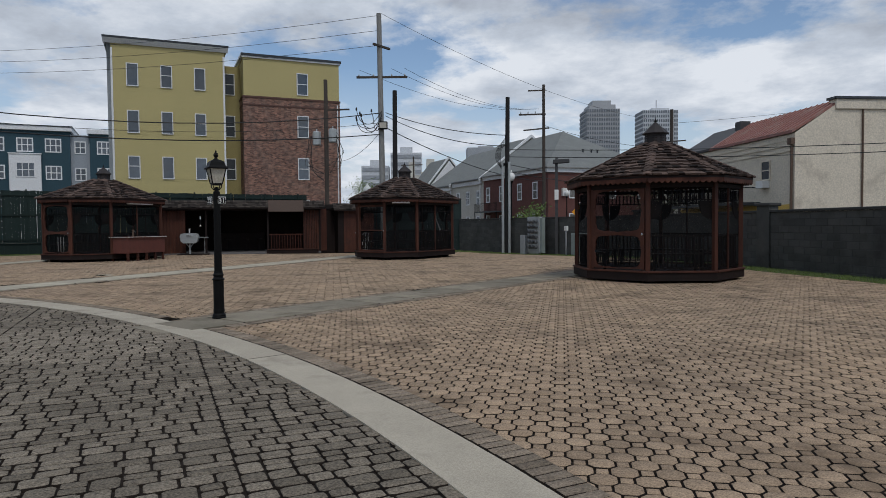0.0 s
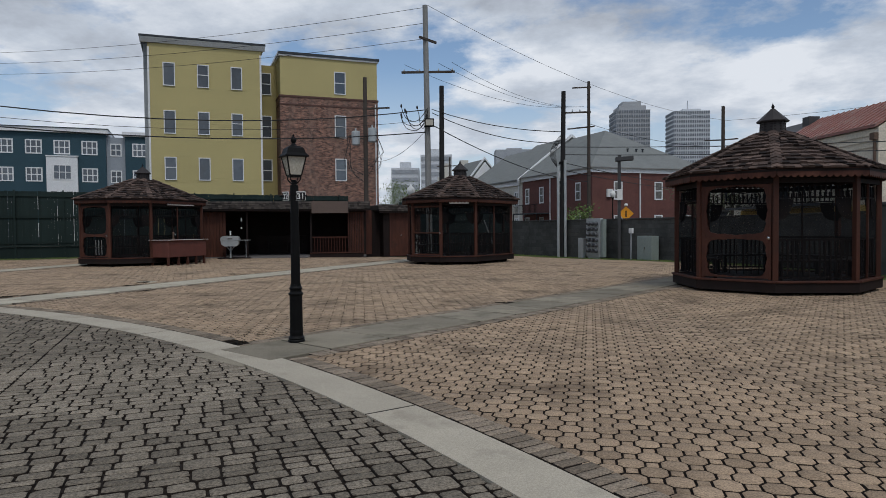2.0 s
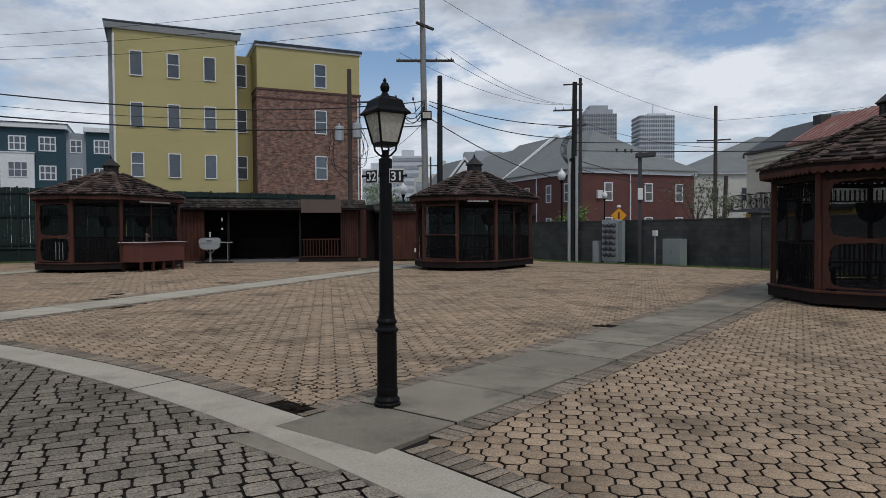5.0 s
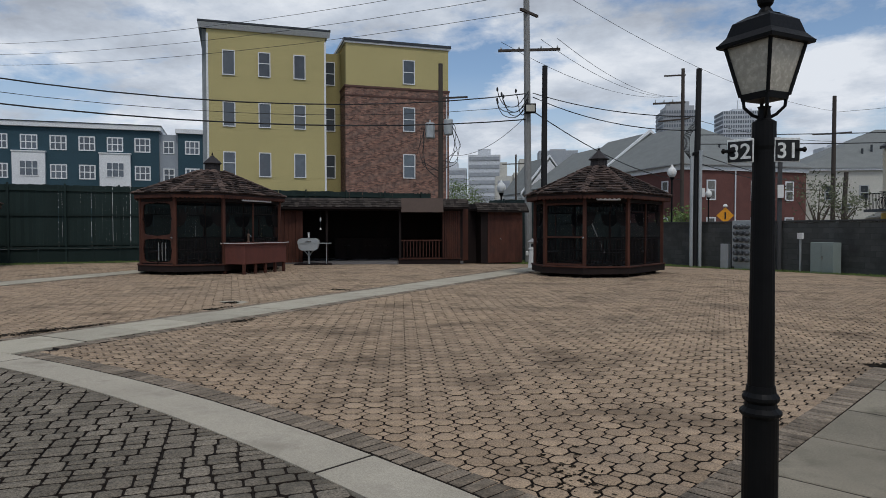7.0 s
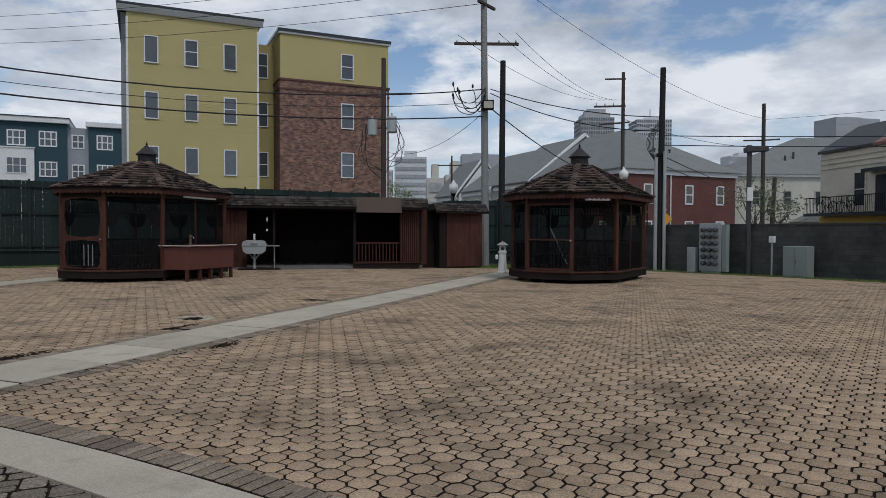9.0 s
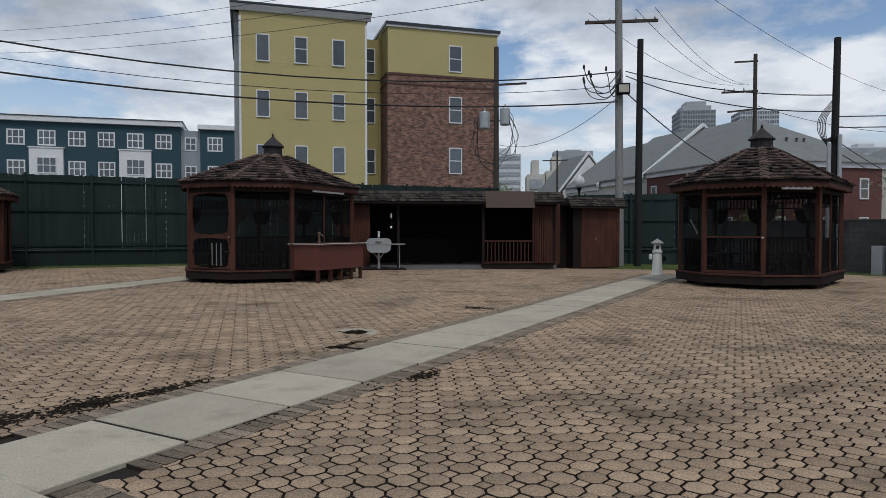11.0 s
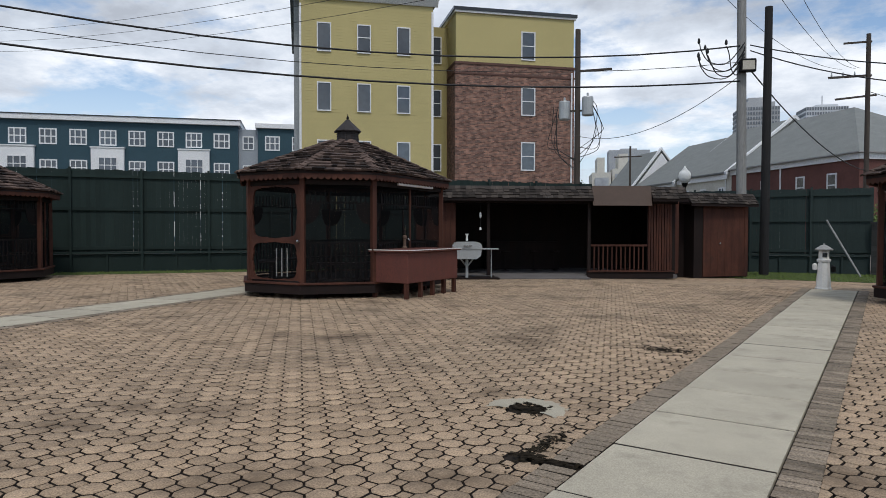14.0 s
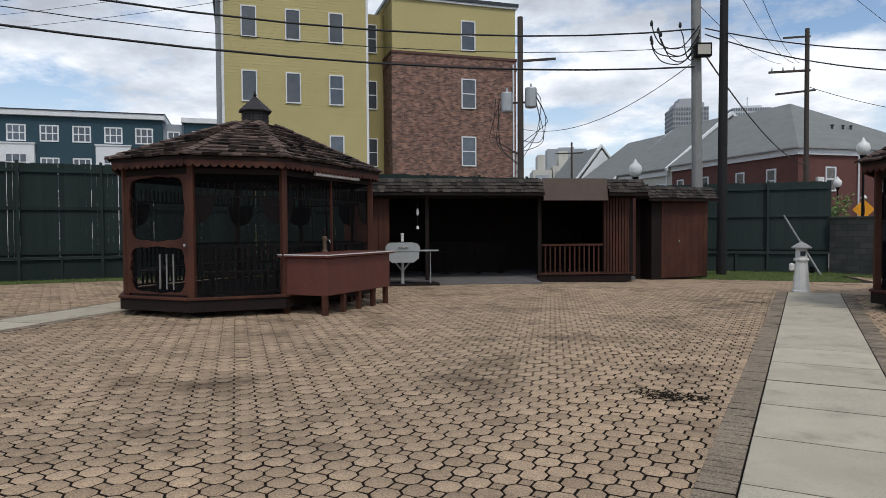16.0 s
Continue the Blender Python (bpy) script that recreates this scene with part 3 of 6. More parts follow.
            part("door_bars", bm, "white_paint" if counter_face is not None else "darkwood", dr)
        # eave: soffit beam, fascia with scallops
        a_, b_ = oct_pt(R_EAVE, k), oct_pt(R_EAVE, k + 1)
        m2, n2 = frame_xy(a_, b_)
        part("fascia", scallop_bm(n2, 0.05, int(n2 / 0.13), 0.03, m2 @ pose(0, 0, Z_EAVE + 0.02), 0.13), "redwood", g)
        if light_face == k:
            lt = part("light_fixture", box(n2 * 0.3, n2 * 0.78, 0.03, 0.10, Z_EAVE - 0.07, Z_EAVE - 0.0, m2, 0.01), "white_paint", g, "white fluorescent strip light under the eave")
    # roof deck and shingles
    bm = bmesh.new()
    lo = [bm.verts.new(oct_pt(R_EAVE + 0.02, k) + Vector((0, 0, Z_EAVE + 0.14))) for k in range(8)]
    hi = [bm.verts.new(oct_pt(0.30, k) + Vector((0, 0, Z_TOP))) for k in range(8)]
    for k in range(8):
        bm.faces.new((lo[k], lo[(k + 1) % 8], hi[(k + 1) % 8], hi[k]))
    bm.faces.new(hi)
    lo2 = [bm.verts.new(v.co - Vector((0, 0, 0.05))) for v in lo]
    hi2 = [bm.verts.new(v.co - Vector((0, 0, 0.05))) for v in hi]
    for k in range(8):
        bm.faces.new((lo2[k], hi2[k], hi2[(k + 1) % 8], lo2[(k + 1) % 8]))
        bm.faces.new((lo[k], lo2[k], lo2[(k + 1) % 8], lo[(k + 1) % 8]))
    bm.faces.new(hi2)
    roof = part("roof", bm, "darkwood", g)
    bm = bmesh.new()
    for k in range(8):
        shingle_face(bm, k, R_EAVE + 0.05, Z_EAVE + 0.15, 0.32, Z_TOP + 0.01, 11, rnd)
    part("shingles", bm, "shingle", roof, "weathered brown split-wood shingles")["kind"] = "stuff"
    for k in range(8):
        p0, p1 = oct_pt(R_EAVE + 0.06, k), oct_pt(0.33, k)
        p0.z, p1.z = Z_EAVE + 0.165, Z_TOP + 0.025
        d = p1 - p0
        q = d.to_track_quat("X", "Z").to_matrix().to_4x4()
        for i in range(13):
            mm = q.copy()
            mm.translation = p0 + d * (i / 13)
            bm = bmesh.new()
            lift = 0.006 * (i % 2)
            pts = [(-0.10, -0.012), (0, 0.018), (0.10, -0.012), (0.10, 0.010), (0, 0.042), (-0.10, 0.010)]
            add_prism(bm, pts, -0.015, d.length / 13 * 1.12, mm @ pose(0, 0, lift, 0, 4, 0) @ Matrix(((0, 0, 1, 0), (1, 0, 0, 0), (0, 1, 0, 0), (0, 0, 0, 1))))
            part("hip_cap", bm, "shingle", roof)
    # cupola
    cup = part("cupola", lathe([(0.30, Z_TOP - 0.12), (0.30, Z_TOP + 0.02), (0.275, Z_TOP + 0.03), (0.265, Z_TOP + 0.27), (0.28, Z_TOP + 0.28), (0.28, Z_TOP + 0.31)], 8), "cupola", g, "dark octagonal louvred cupola")
    part("cupola_roof", lathe([(0.33, Z_TOP + 0.26), (0.34, Z_TOP + 0.285), (0.22, Z_TOP + 0.40), (0.11, Z_TOP + 0.50), (0.04, Z_TOP + 0.57)], 8), "cupola", cup)
    part("finial", lathe([(0.03, Z_TOP + 0.50), (0.045, Z_TOP + 0.55), (0.022, Z_TOP + 0.58), (0.04, Z_TOP + 0.61), (0.012, Z_TOP + 0.66), (0.004, Z_TOP + 0.71)], 8), "black_metal", cup)
    for k in range(8):
        a_ = radians(45 * k + 22.5)
        mm = pose(0.252 * math.cos(a_), 0.252 * math.sin(a_), 0, 0, 0, math.degrees(a_) + 90)
        bm = bmesh.new()
        for i in range(3):
            add_box(bm, -0.055, 0.055, -0.012, 0.012, Z_TOP + 0.08 + 0.06 * i, Z_TOP + 0.10 + 0.06 * i, mm)
        part("louvre", bm, "darkwood", cup)
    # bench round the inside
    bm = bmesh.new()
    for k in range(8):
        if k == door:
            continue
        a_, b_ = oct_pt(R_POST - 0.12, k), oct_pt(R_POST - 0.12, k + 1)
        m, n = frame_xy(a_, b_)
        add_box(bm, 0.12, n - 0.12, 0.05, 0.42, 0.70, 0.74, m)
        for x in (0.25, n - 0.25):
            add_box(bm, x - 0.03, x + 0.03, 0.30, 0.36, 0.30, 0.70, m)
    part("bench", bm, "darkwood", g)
    return g


LONG[0] = 0.383
gz_a = gazebo((-17.2, 28.58), -100, 0, 2, "octagonal red-brown screened gazebo with wooden bar counter", light_face=2, seed=3, R_POST=1.93, R_EAVE=2.08, Z_EAVE=2.50, Z_TOP=3.55)
gz_b = gazebo((-3.72, 29.85), -116, 0, None, "octagonal red-brown screened gazebo with shingle roof", light_face=1, seed=4, scallop=False, R_POST=1.75, R_EAVE=1.98, Z_EAVE=2.38, Z_TOP=3.48)
LONG[0] = 0.0
gz_c = gazebo((5.03, 18.9), -127, 0, None, "octagonal dark screened gazebo with shingle roof and cupola", seed=5, R_POST=2.04, R_EAVE=2.29, Z_EAVE=2.41, Z_TOP=3.50, sink=0.05)
gz_d = gazebo((-28.5, 27.4), -95, 5, None, "octagonal screened gazebo standing by the green fence", seed=6, R_POST=2.05, R_EAVE=2.32)

# ---- serving counter beside the gazebo ----
ct = thing("serving_counter", pose(-14.83, 26.62, 0, 0, 0, 79), "red-brown boarded outdoor bar counter on short legs", "counter")
part("body", box(0.03, 2.17, 0.03, 0.95, 0.33, 0.97, None, 0.01), "bar_red", ct)
part("countertop", box(-0.02, 2.24, -0.03, 1.0, 0.974, 1.025, None, 0.008), "bar_red", ct, "red countertop with a painted edge highlight")
# thin white strips paint the highlight along the red countertop's edges
part("top_edge", box(-0.024, 2.244, -0.036, -0.031, 1.010, 1.028), "white_paint", ct)
part("top_edge", box(-0.026, -0.021, -0.036, 1.0, 1.010, 1.028), "white_paint", ct)
for x in (0.07, 0.62, 1.12, 1.62, 2.1):
    part("leg", box(x - 0.04, x + 0.04, 0.05, 0.13, -0.011, 0.33), "redwood", ct)
for x in (0.07, 1.12, 2.1):
    part("leg", box(x - 0.04, x + 0.04, 0.85, 0.93, -0.011, 0.33), "redwood", ct)

tap = thing("beer_tap", pose(-15.45, 27.95, 1.025, 0, 0, 79), "small dark metal tap standing on the bar counter", "tap")
part("column", lathe([(0.06, 0), (0.06, 0.02), (0.035, 0.05), (0.035, 0.22), (0.05, 0.24), (0.05, 0.28), (0.02, 0.30)], 12), "rust", tap)
part("lever", lathe([(0.012, 0.29), (0.02, 0.34), (0.028, 0.42), (0.012, 0.45)], 8), "darkwood", tap)
part("spout", tube(bmesh.new(), [(0, 0, 0.22), (0, -0.10, 0.23), (0, -0.13, 0.18)], 0.012, 6), "chrome", tap)

BAR_M = pose(-15.0, 33.65, -0.03, 0, 0, math.degrees(math.atan2(0.377, 0.926)))
bar = thing("pub_shelter", BAR_M, "low dark red open-fronted bar shelter with shingled eave", "shelter")
part("floor", box(-2.2, 5.9, -0.05, 4.0, -0.011, 0.10), "floor_board", bar)
part("ramp", prism([(0.1, -0.011), (0.1, 0.06), (0.95, 0.10), (0.95, -0.011)], 0.15, 2.95, Matrix(((0, 0, 1, 0), (1, 0, 0, -0.95), (0, 1, 0, 0), (0, 0, 0, 1)))), "floor_board", bar, "worn grey concrete ramp")
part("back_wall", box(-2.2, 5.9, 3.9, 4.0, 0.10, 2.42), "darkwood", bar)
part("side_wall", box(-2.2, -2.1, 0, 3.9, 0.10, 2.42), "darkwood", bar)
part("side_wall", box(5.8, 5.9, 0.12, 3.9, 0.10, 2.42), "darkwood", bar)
for i in range(8):
    part("front_board", box(-2.2 + i * 0.15, -2.06 + i * 0.15, -0.03, 0.03, 0.06, 2.42), "redwood", bar)
for x in (0.0, 3.12):
    part("post", box(x - 0.05, x + 0.05, -0.05, 0.05, 0.0, 2.42, None, 0.006), "darkwood", bar)
part("beam", box(-2.2, 5.9, -0.06, 0.06, 2.30, 2.42), "darkwood", bar)
# railing in the right bay
part("rail", box(3.18, 4.95, -0.04, 0.04, 0.98, 1.04), "redwood", bar)
part("rail", box(3.18, 4.95, -0.025, 0.025, 0.20, 0.25), "redwood", bar)
for i in range(12):
    part("baluster", box(3.27 + i * 0.14, 3.31 + i * 0.14, -0.02, 0.02, 0.25, 0.98), "redwood", bar)
part("plinth", box(3.05, 5.75, -0.12, 0.02, -0.011, 0.19), "darkwood", bar)
part("ledge", box(3.05, 5.80, -0.16, 0.03, 0.194, 0.225), "redwood", bar)
for i in range(8):
    part("batten", box(4.98 + i * 0.085, 5.04 + i * 0.085, -0.06, 0.0, 0.23, 2.30), "redwood", bar)
part("front_panel", box(4.96, 5.66, 0.003, 0.06, 0.23, 2.42), "darkwood", bar)
part("side_panel", box(0, 0.95, -0.03, 0.03, 0.10, 2.42, pose(5.66, 0.0, 0, 0, 0, 52)), "redwood", bar)
# raised shutter over the right bay
part("shutter", box(3.15, 4.98, -0.34, -0.30, 0, 0.62, pose(0, -0.02, 2.16, -12, 0, 0)), "shutter_brown", bar, "raised brown plywood shutter")
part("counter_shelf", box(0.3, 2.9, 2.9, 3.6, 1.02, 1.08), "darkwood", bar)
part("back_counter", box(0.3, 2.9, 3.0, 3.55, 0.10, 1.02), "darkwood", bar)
for x in (0.9, 1.9, 2.6):
    part("stool", lathe([(0.18, 0.70), (0.18, 0.76)], 10, pose(x, 2.4, 0)), "darkwood", bar)
    part("stool_leg", lathe([(0.16, 0.10), (0.03, 0.13), (0.025, 0.70)], 8, pose(x, 2.4, 0)), "darkwood", bar)


def shingle_run(x0, x1, y0, z0, y1, z1, courses, rnd, m):
    """Rows of shingles on a straight slope from (y0, z0) up to (y1, z1)."""
    bm = bmesh.new()
    dy, dz = (y1 - y0) / courses, (z1 - z0) / courses
    nl = math.hypot(dy, dz)
    ny, nz = -dz / nl, dy / nl
    for c in range(courses):
        x = x0
        while x < x1 - 0.02:
            w = min(rnd.uniform(0.10, 0.22), x1 - x)
            lo = rnd.uniform(-0.2, 0.05)
            th = rnd.uniform(0.015, 0.035)
            ya, za = y0 + dy * (c + lo), z0 + dz * (c + lo)
            yb, zb = y0 + dy * (c + 1.25), z0 + dz * (c + 1.25)
            q = [(x, ya + ny * 0.01, za + nz * 0.01), (x + w - 0.008, ya + ny * 0.01, za + nz * 0.01), (x + w - 0.008, yb, zb), (x, yb, zb)]
            t = [(x, ya + ny * (0.01 + th), za + nz * (0.01 + th)), (x + w - 0.008, ya + ny * (0.01 + th), za + nz * (0.01 + th)), (x + w - 0.008, yb + ny * 0.01, zb + nz * 0.01), (x, yb + ny * 0.01, zb + nz * 0.01)]
            vb, vt = [bm.verts.new(m @ Vector(p)) for p in q], [bm.verts.new(m @ Vector(p)) for p in t]
            bm.faces.new(vt)
            for i in (0, 1, 3):
                bm.faces.new((vb[i], vb[(i + 1) % 4], vt[(i + 1) % 4], vt[i]))
            x += w
    return bm


rnd = random.Random(11)
I4 = pose(0, 0, 0)
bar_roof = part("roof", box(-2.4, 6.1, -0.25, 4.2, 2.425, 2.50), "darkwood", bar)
for x0, x1 in ((-2.4, 3.15), (4.98, 6.1)):
    part("shingles", shingle_run(x0, x1, -0.42, 2.44, -0.10, 2.80, 4, rnd, I4), "shingle_dark", bar_roof, "weathered grey-brown shingles")["kind"] = "stuff"
    part("fascia", box(x0, x1, -0.42, -0.38, 2.36, 2.44), "darkwood", bar_roof)
part("roof_curb", box(-2.4, 3.15, -0.08, 4.2, 2.502, 2.78), "shingle_dark", bar_roof)
part("roof_curb", box(4.98, 6.1, -0.08, 4.2, 2.502, 2.78), "shingle_dark", bar_roof)
part("roof_curb", box(3.15, 4.98, 0.0, 4.2, 2.502, 2.74), "shingle_dark", bar_roof)

# store shed beside it
shed = thing("store_shed", pose(-8.95, 37.3, -0.10, 0, 0, math.degrees(math.atan2(0.6, 0.8))), "dark red wooden store shed with shingled eave", "shed")
# dark wall left bare at the left end stands in for shadow there
part("wall", box(-0.05, 2.1, 0, 2.2, -0.011, 2.42), "darkwood", shed)
for i in range(1, 7):
    part("board", box(0.02 + i * 0.29, 0.306 + i * 0.29, -0.022, -0.002, 0.02, 2.40), "redwood", shed)
part("corner_board", box(1.98, 2.12, -0.035, -0.023, 0.0, 2.42), "redwood", shed)
part("door_knob", lathe([(0.012, 0), (0.03, 0.03), (0.03, 0.05), (0.01, 0.06)], 8, pose(0.95, -0.022, 1.12, 90)), "chrome", shed, "small metal knob")
shed_roof = part("roof", box(-0.35, 2.3, -0.15, 2.4, 2.425, 2.5), "darkwood", shed)
part("shingles", shingle_run(-0.38, 2.32, -0.28, 2.42, -0.02, 2.76, 4, rnd, I4), "shingle_dark", shed_roof, "weathered grey-brown shingles")["kind"] = "stuff"
part("fascia", box(-0.38, 2.32, -0.28, -0.24, 2.34, 2.42), "darkwood", shed_roof)
part("roof_curb", box(-0.35, 2.3, 0.0, 2.4, 2.502, 2.74), "shingle_dark", shed_roof)
part("link_wall", box(-0.9, -0.05, 0.5, 0.6, -0.011, 2.42), "darkwood", shed)

# barbecue sink stand by the shelter
sink = thing("kettle_grill", pose(-15.4, 32.7, 0, 0, 0, 20), "dented grey metal barbecue grill on a pedestal", "grill")
SIDEX = Matrix(((1, 0, 0, 0), (0, 0, -1, 0), (0, 1, 0, 0), (0, 0, 0, 1)))
part("bowl", prism([(-0.27, 0.60), (0.27, 0.60), (0.40, 0.70), (0.42, 0.88), (-0.42, 0.88), (-0.40, 0.70)], -0.24, 0.24, SIDEX), "grey_metal", sink)
part("lid", prism([(-0.44, 0.884), (0.44, 0.884), (0.43, 0.99), (0.38, 1.07), (0.28, 1.10), (-0.28, 1.10), (-0.38, 1.07), (-0.43, 0.99)], -0.26, 0.26, SIDEX), "grey_metal", sink)
part("lid_handle", box(-0.12, 0.12, -0.30, -0.27, 0.97, 1.0), "chrome", sink)
part("vent", lathe([(0.035, 1.13), (0.035, 1.30), (0.05, 1.31), (0.05, 1.34)], 8), "white_paint", sink)
part("pedestal", lathe([(0.06, -0.011), (0.045, 0.1), (0.045, 0.58)], 8), "grey_metal", sink)
for sx in (-1, 1):
    part("brace", rod((0, 0, 0.36), (sx * 0.2, 0, 0.62), 0.022), "grey_metal", sink)
part("side_shelf", box(0.43, 0.92, -0.16, 0.16, 0.88, 0.91), "grey_metal", sink)
part("shelf_leg", rod((0.72, 0, 0.03), (0.72, 0, 0.88), 0.015), "grey_metal", sink)
part("base", box(-0.6, 0.95, -0.2, 0.5, -0.011, 0.05, None, 0.01), "darkwood", sink)
hook = thing("hanging_ornament", pose(-15.2, 33.45, 0), "small white ornament hanging on a dark cord", "ornament")
part("cord", rod((0, 0, 2.30), (0, 0, 1.45), 0.006), "wire", hook)
part("bird", lathe([(0.005, 1.80), (0.04, 1.86), (0.03, 1.96), (0.005, 2.0)], 8), "plastic_white", hook)
part("bell", lathe([(0.04, 1.45), (0.03, 1.52), (0.005, 1.54)], 8), "plastic_white", hook)

# ---- board fence ----
def board_fence(p, q, h, base, posts, label, seed, gap_chance=0.1, paint="fence"):
    rnd = random.Random(seed)
    m, n = frame_xy(p, q)
    f = thing("fence", m, label, "fence", kind="structure")
    if base:
        part("base_wall", box(0, n, -0.05, 0.12, -0.32, base - 0.08), paint, f)
        part("base_rail", box(0, n, -0.13, -0.052, base - 0.07, base), paint, f)
    for z in (base + 0.12, base + (h - base) * 0.52, h - 0.22):
        part("rail", box(0, n, -0.06, -0.002, z - 0.05, z + 0.05), paint, f)
    x = 0.0
    while x < n:
        w = rnd.uniform(0.13, 0.15)
        gap = rnd.uniform(0.006, 0.02) if rnd.random() < gap_chance else 0.0015
        dz = rnd.uniform(-0.02, 0.02)
        part("board", box(x, x + w, 0.0, 0.022, base, h + dz), paint, f)
        x += w + gap
    x = posts * 0.4
    while x < n:
        part("post", box(x - 0.04, x + 0.04, -0.16, -0.064, -0.32, h + 0.06), paint, f)
        if base:
            part("stub", box(x + posts / 2 - 0.03, x + posts / 2 + 0.03, -0.12, -0.051, -0.32, base - 0.07), paint, f)
        x += posts
    return f


board_fence((-41.0, 20.82), (-13.0, 43.44), 3.46, 0.70, 2.16, "tall dark green board fence with open gaps", 21, 0.2)
# this stretch wears the lighter, painted-as-sunlit copy of the fence colour
board_fence((-9.6, 43.3), (-2.65, 42.55), 3.05, 0.55, 2.1, "dark green board fence beside the shed, coloured as sunlit", 22, 0.03, "fence_lit")
board_fence((-60.0, 5.5), (-41.0, 20.82), 3.46, 0.70, 2.16, "tall dark green board fence along the lane", 23, 0.2)

# ---- block wall ----
block_me = {}


def block_mesh(n, h, t):
    key = round(n, 3)
    if key not in block_me:
        block_me[key] = mesh_of(box(0.005, n - 0.005, -t / 2 - 0.006, t / 2 + 0.006, 0.005, h - 0.005, None, 0.006), "block", "block")
    return block_me[key]


for i, (p, q) in enumerate(zip(WALL, WALL[1:])):
    m, n = frame_xy(p, q)
    w = thing("wall_%d" % (i + 1), m, "weathered dark grey concrete block wall with flat coping", "wall", kind="structure")
    part("core", box(0, n, -0.085, 0.085, -0.35, 1.70), "mortar", w)
    part("coping", box(-0.02, n + 0.02, -0.13, 0.13, 1.705, 1.78, None, 0.01), "mortar", w)
    rows = 10
    cols = int(n / 0.405)
    bl = n / cols
    for r in range(rows):
        xs = [0] + [bl * (c + (0.5 if r % 2 else 1)) for c in range(cols)]
        xs = [x for x in xs if x <= n + 1e-6]
        if xs[-1] < n - 1e-6:
            xs.append(n)
        for x0, x1 in zip(xs, xs[1:]):
            b = new("block", block_mesh(x1 - x0, 0.2, 0.17))
            b.parent = w
            b.matrix_basis = pose(x0, random.uniform(-0.004, 0.004), -0.31 + r * 0.201)
for x, y in ((9.0, 22.5), (6.5, 30.6)):
    pier = thing("wall_pier", pose(x, y, 0, 0, 0, -55), "square grey block pier with a stone cap", "pier", kind="structure")
    part("pier_body", box(-0.22, 0.22, -0.22, 0.22, -0.3, 1.90, None, 0.01), "block", pier)
    part("pier_cap", box(-0.28, 0.28, -0.28, 0.28, 1.902, 2.0, None, 0.02), "mortar", pier)

# the yard's plain far side and the street behind the walker
tagged(part("wall_south", box(-60, 12.8, -9.3, -9.0, -0.06, 3.0), "block"), "plain grey wall closing the yard", "wall", kind="structure")
tagged(part("wall_east", box(12.5, 12.7, -9.0, 7.9, -0.06, 1.72), "block"), "plain grey block wall", "wall", kind="structure")
tagged(part("wall_west", box(-60.2, -60.0, -9.0, 5.4, -0.06, 3.0), "block"), "plain grey wall", "wall", kind="structure")


# ---- grass verge along the walls ----
def verge(pts, width, seed):
    rnd = random.Random(seed)
    bm, blades = bmesh.new(), bmesh.new()
    for p, q in zip(pts, pts[1:]):
        m, n = frame_xy(p, q)
        steps = max(2, int(n / 0.6))
        prev = None
        for s_ in range(steps + 1):
            row = []
            for y in (-width, -width * 0.5, 0.05):
                p3 = m @ Vector((n * s_ / steps, y, 0))
                row.append(bm.verts.new((p3.x, p3.y, ground_z(p3.x, p3.y) + (0.004 if y == -width else 0.016))))
            if prev:
                for k in (0, 1):
                    bm.faces.new((prev[k], row[k], row[k + 1], prev[k + 1]))
            prev = row
        for _ in range(int(n * width * 420)):
            x, y, hgt = rnd.uniform(0, n), -rnd.uniform(0.02, width + 0.06), rnd.uniform(0.03, 0.09)
            a = rnd.uniform(0, math.pi)
            dx, dy = 0.006 * math.cos(a), 0.006 * math.sin(a)
            b = [m @ Vector(v) for v in ((x - dx, y - dy, 0.008), (x + dx, y + dy, 0.008), (x + rnd.uniform(-0.03, 0.03), y + rnd.uniform(-0.03, 0.03), hgt))]
            gz = ground_z(b[0].x, b[0].y)
            blades.faces.new([blades.verts.new(v + Vector((0, 0, gz))) for v in b])
    v = tagged(part("verge", bm, "grass_soil"), "narrow strip of short grass along the wall", "verge", kind="structure")
    g = part("grass", blades, "grass")
    tagged(g, "short green grass blades along the wall foot", "grass", kind="stuff")


verge([(-2.7, 42.3), (0.9, 38.2), (4.45, 33.6), (6.4, 30.5), (8.88, 22.45), (10.48, 17.55), (12.48, 8.0)], 0.95, 31)
verge([(-8.2, 42.9), (-2.7, 42.4)], 4.6, 32)
verge([(-36.0, 24.7), (-17.5, 39.6)], 1.1, 33)


# ---- lamp post with number plates ----
lamp = thing("lamp_post", pose(-2.92, 10.56, 0.016), "black cast-iron lamp post with a square lantern", "lamp post")
part("base", lathe([(0.105, 0), (0.105, 0.02), (0.095, 0.035), (0.10, 0.05), (0.082, 0.075), (0.078, 0.10)], 20), "black_metal", lamp)
bm = lathe([(0.078, 0.08), (0.083, 0.10), (0.083, 0.13), (0.079, 0.15), (0.077, 0.585)], 24)
part("lower_shaft", bm, "black_metal", lamp)
part("collar", lathe([(0.078, 0.575), (0.092, 0.59), (0.092, 0.602), (0.072, 0.62), (0.068, 0.64), (0.080, 0.655), (0.080, 0.67), (0.066, 0.69), (0.062, 0.72)], 20), "black_metal", lamp)
bm = lathe([(0.058, 0.70), (0.048, 1.80), (0.047, 1.93)], 24)
part("upper_shaft", bm, "black_metal", lamp)
part("neck", lathe([(0.048, 1.80), (0.052, 1.82), (0.052, 1.93), (0.03, 1.945), (0.025, 1.99), (0.03, 2.0)], 16), "black_metal", lamp)
LR = 40
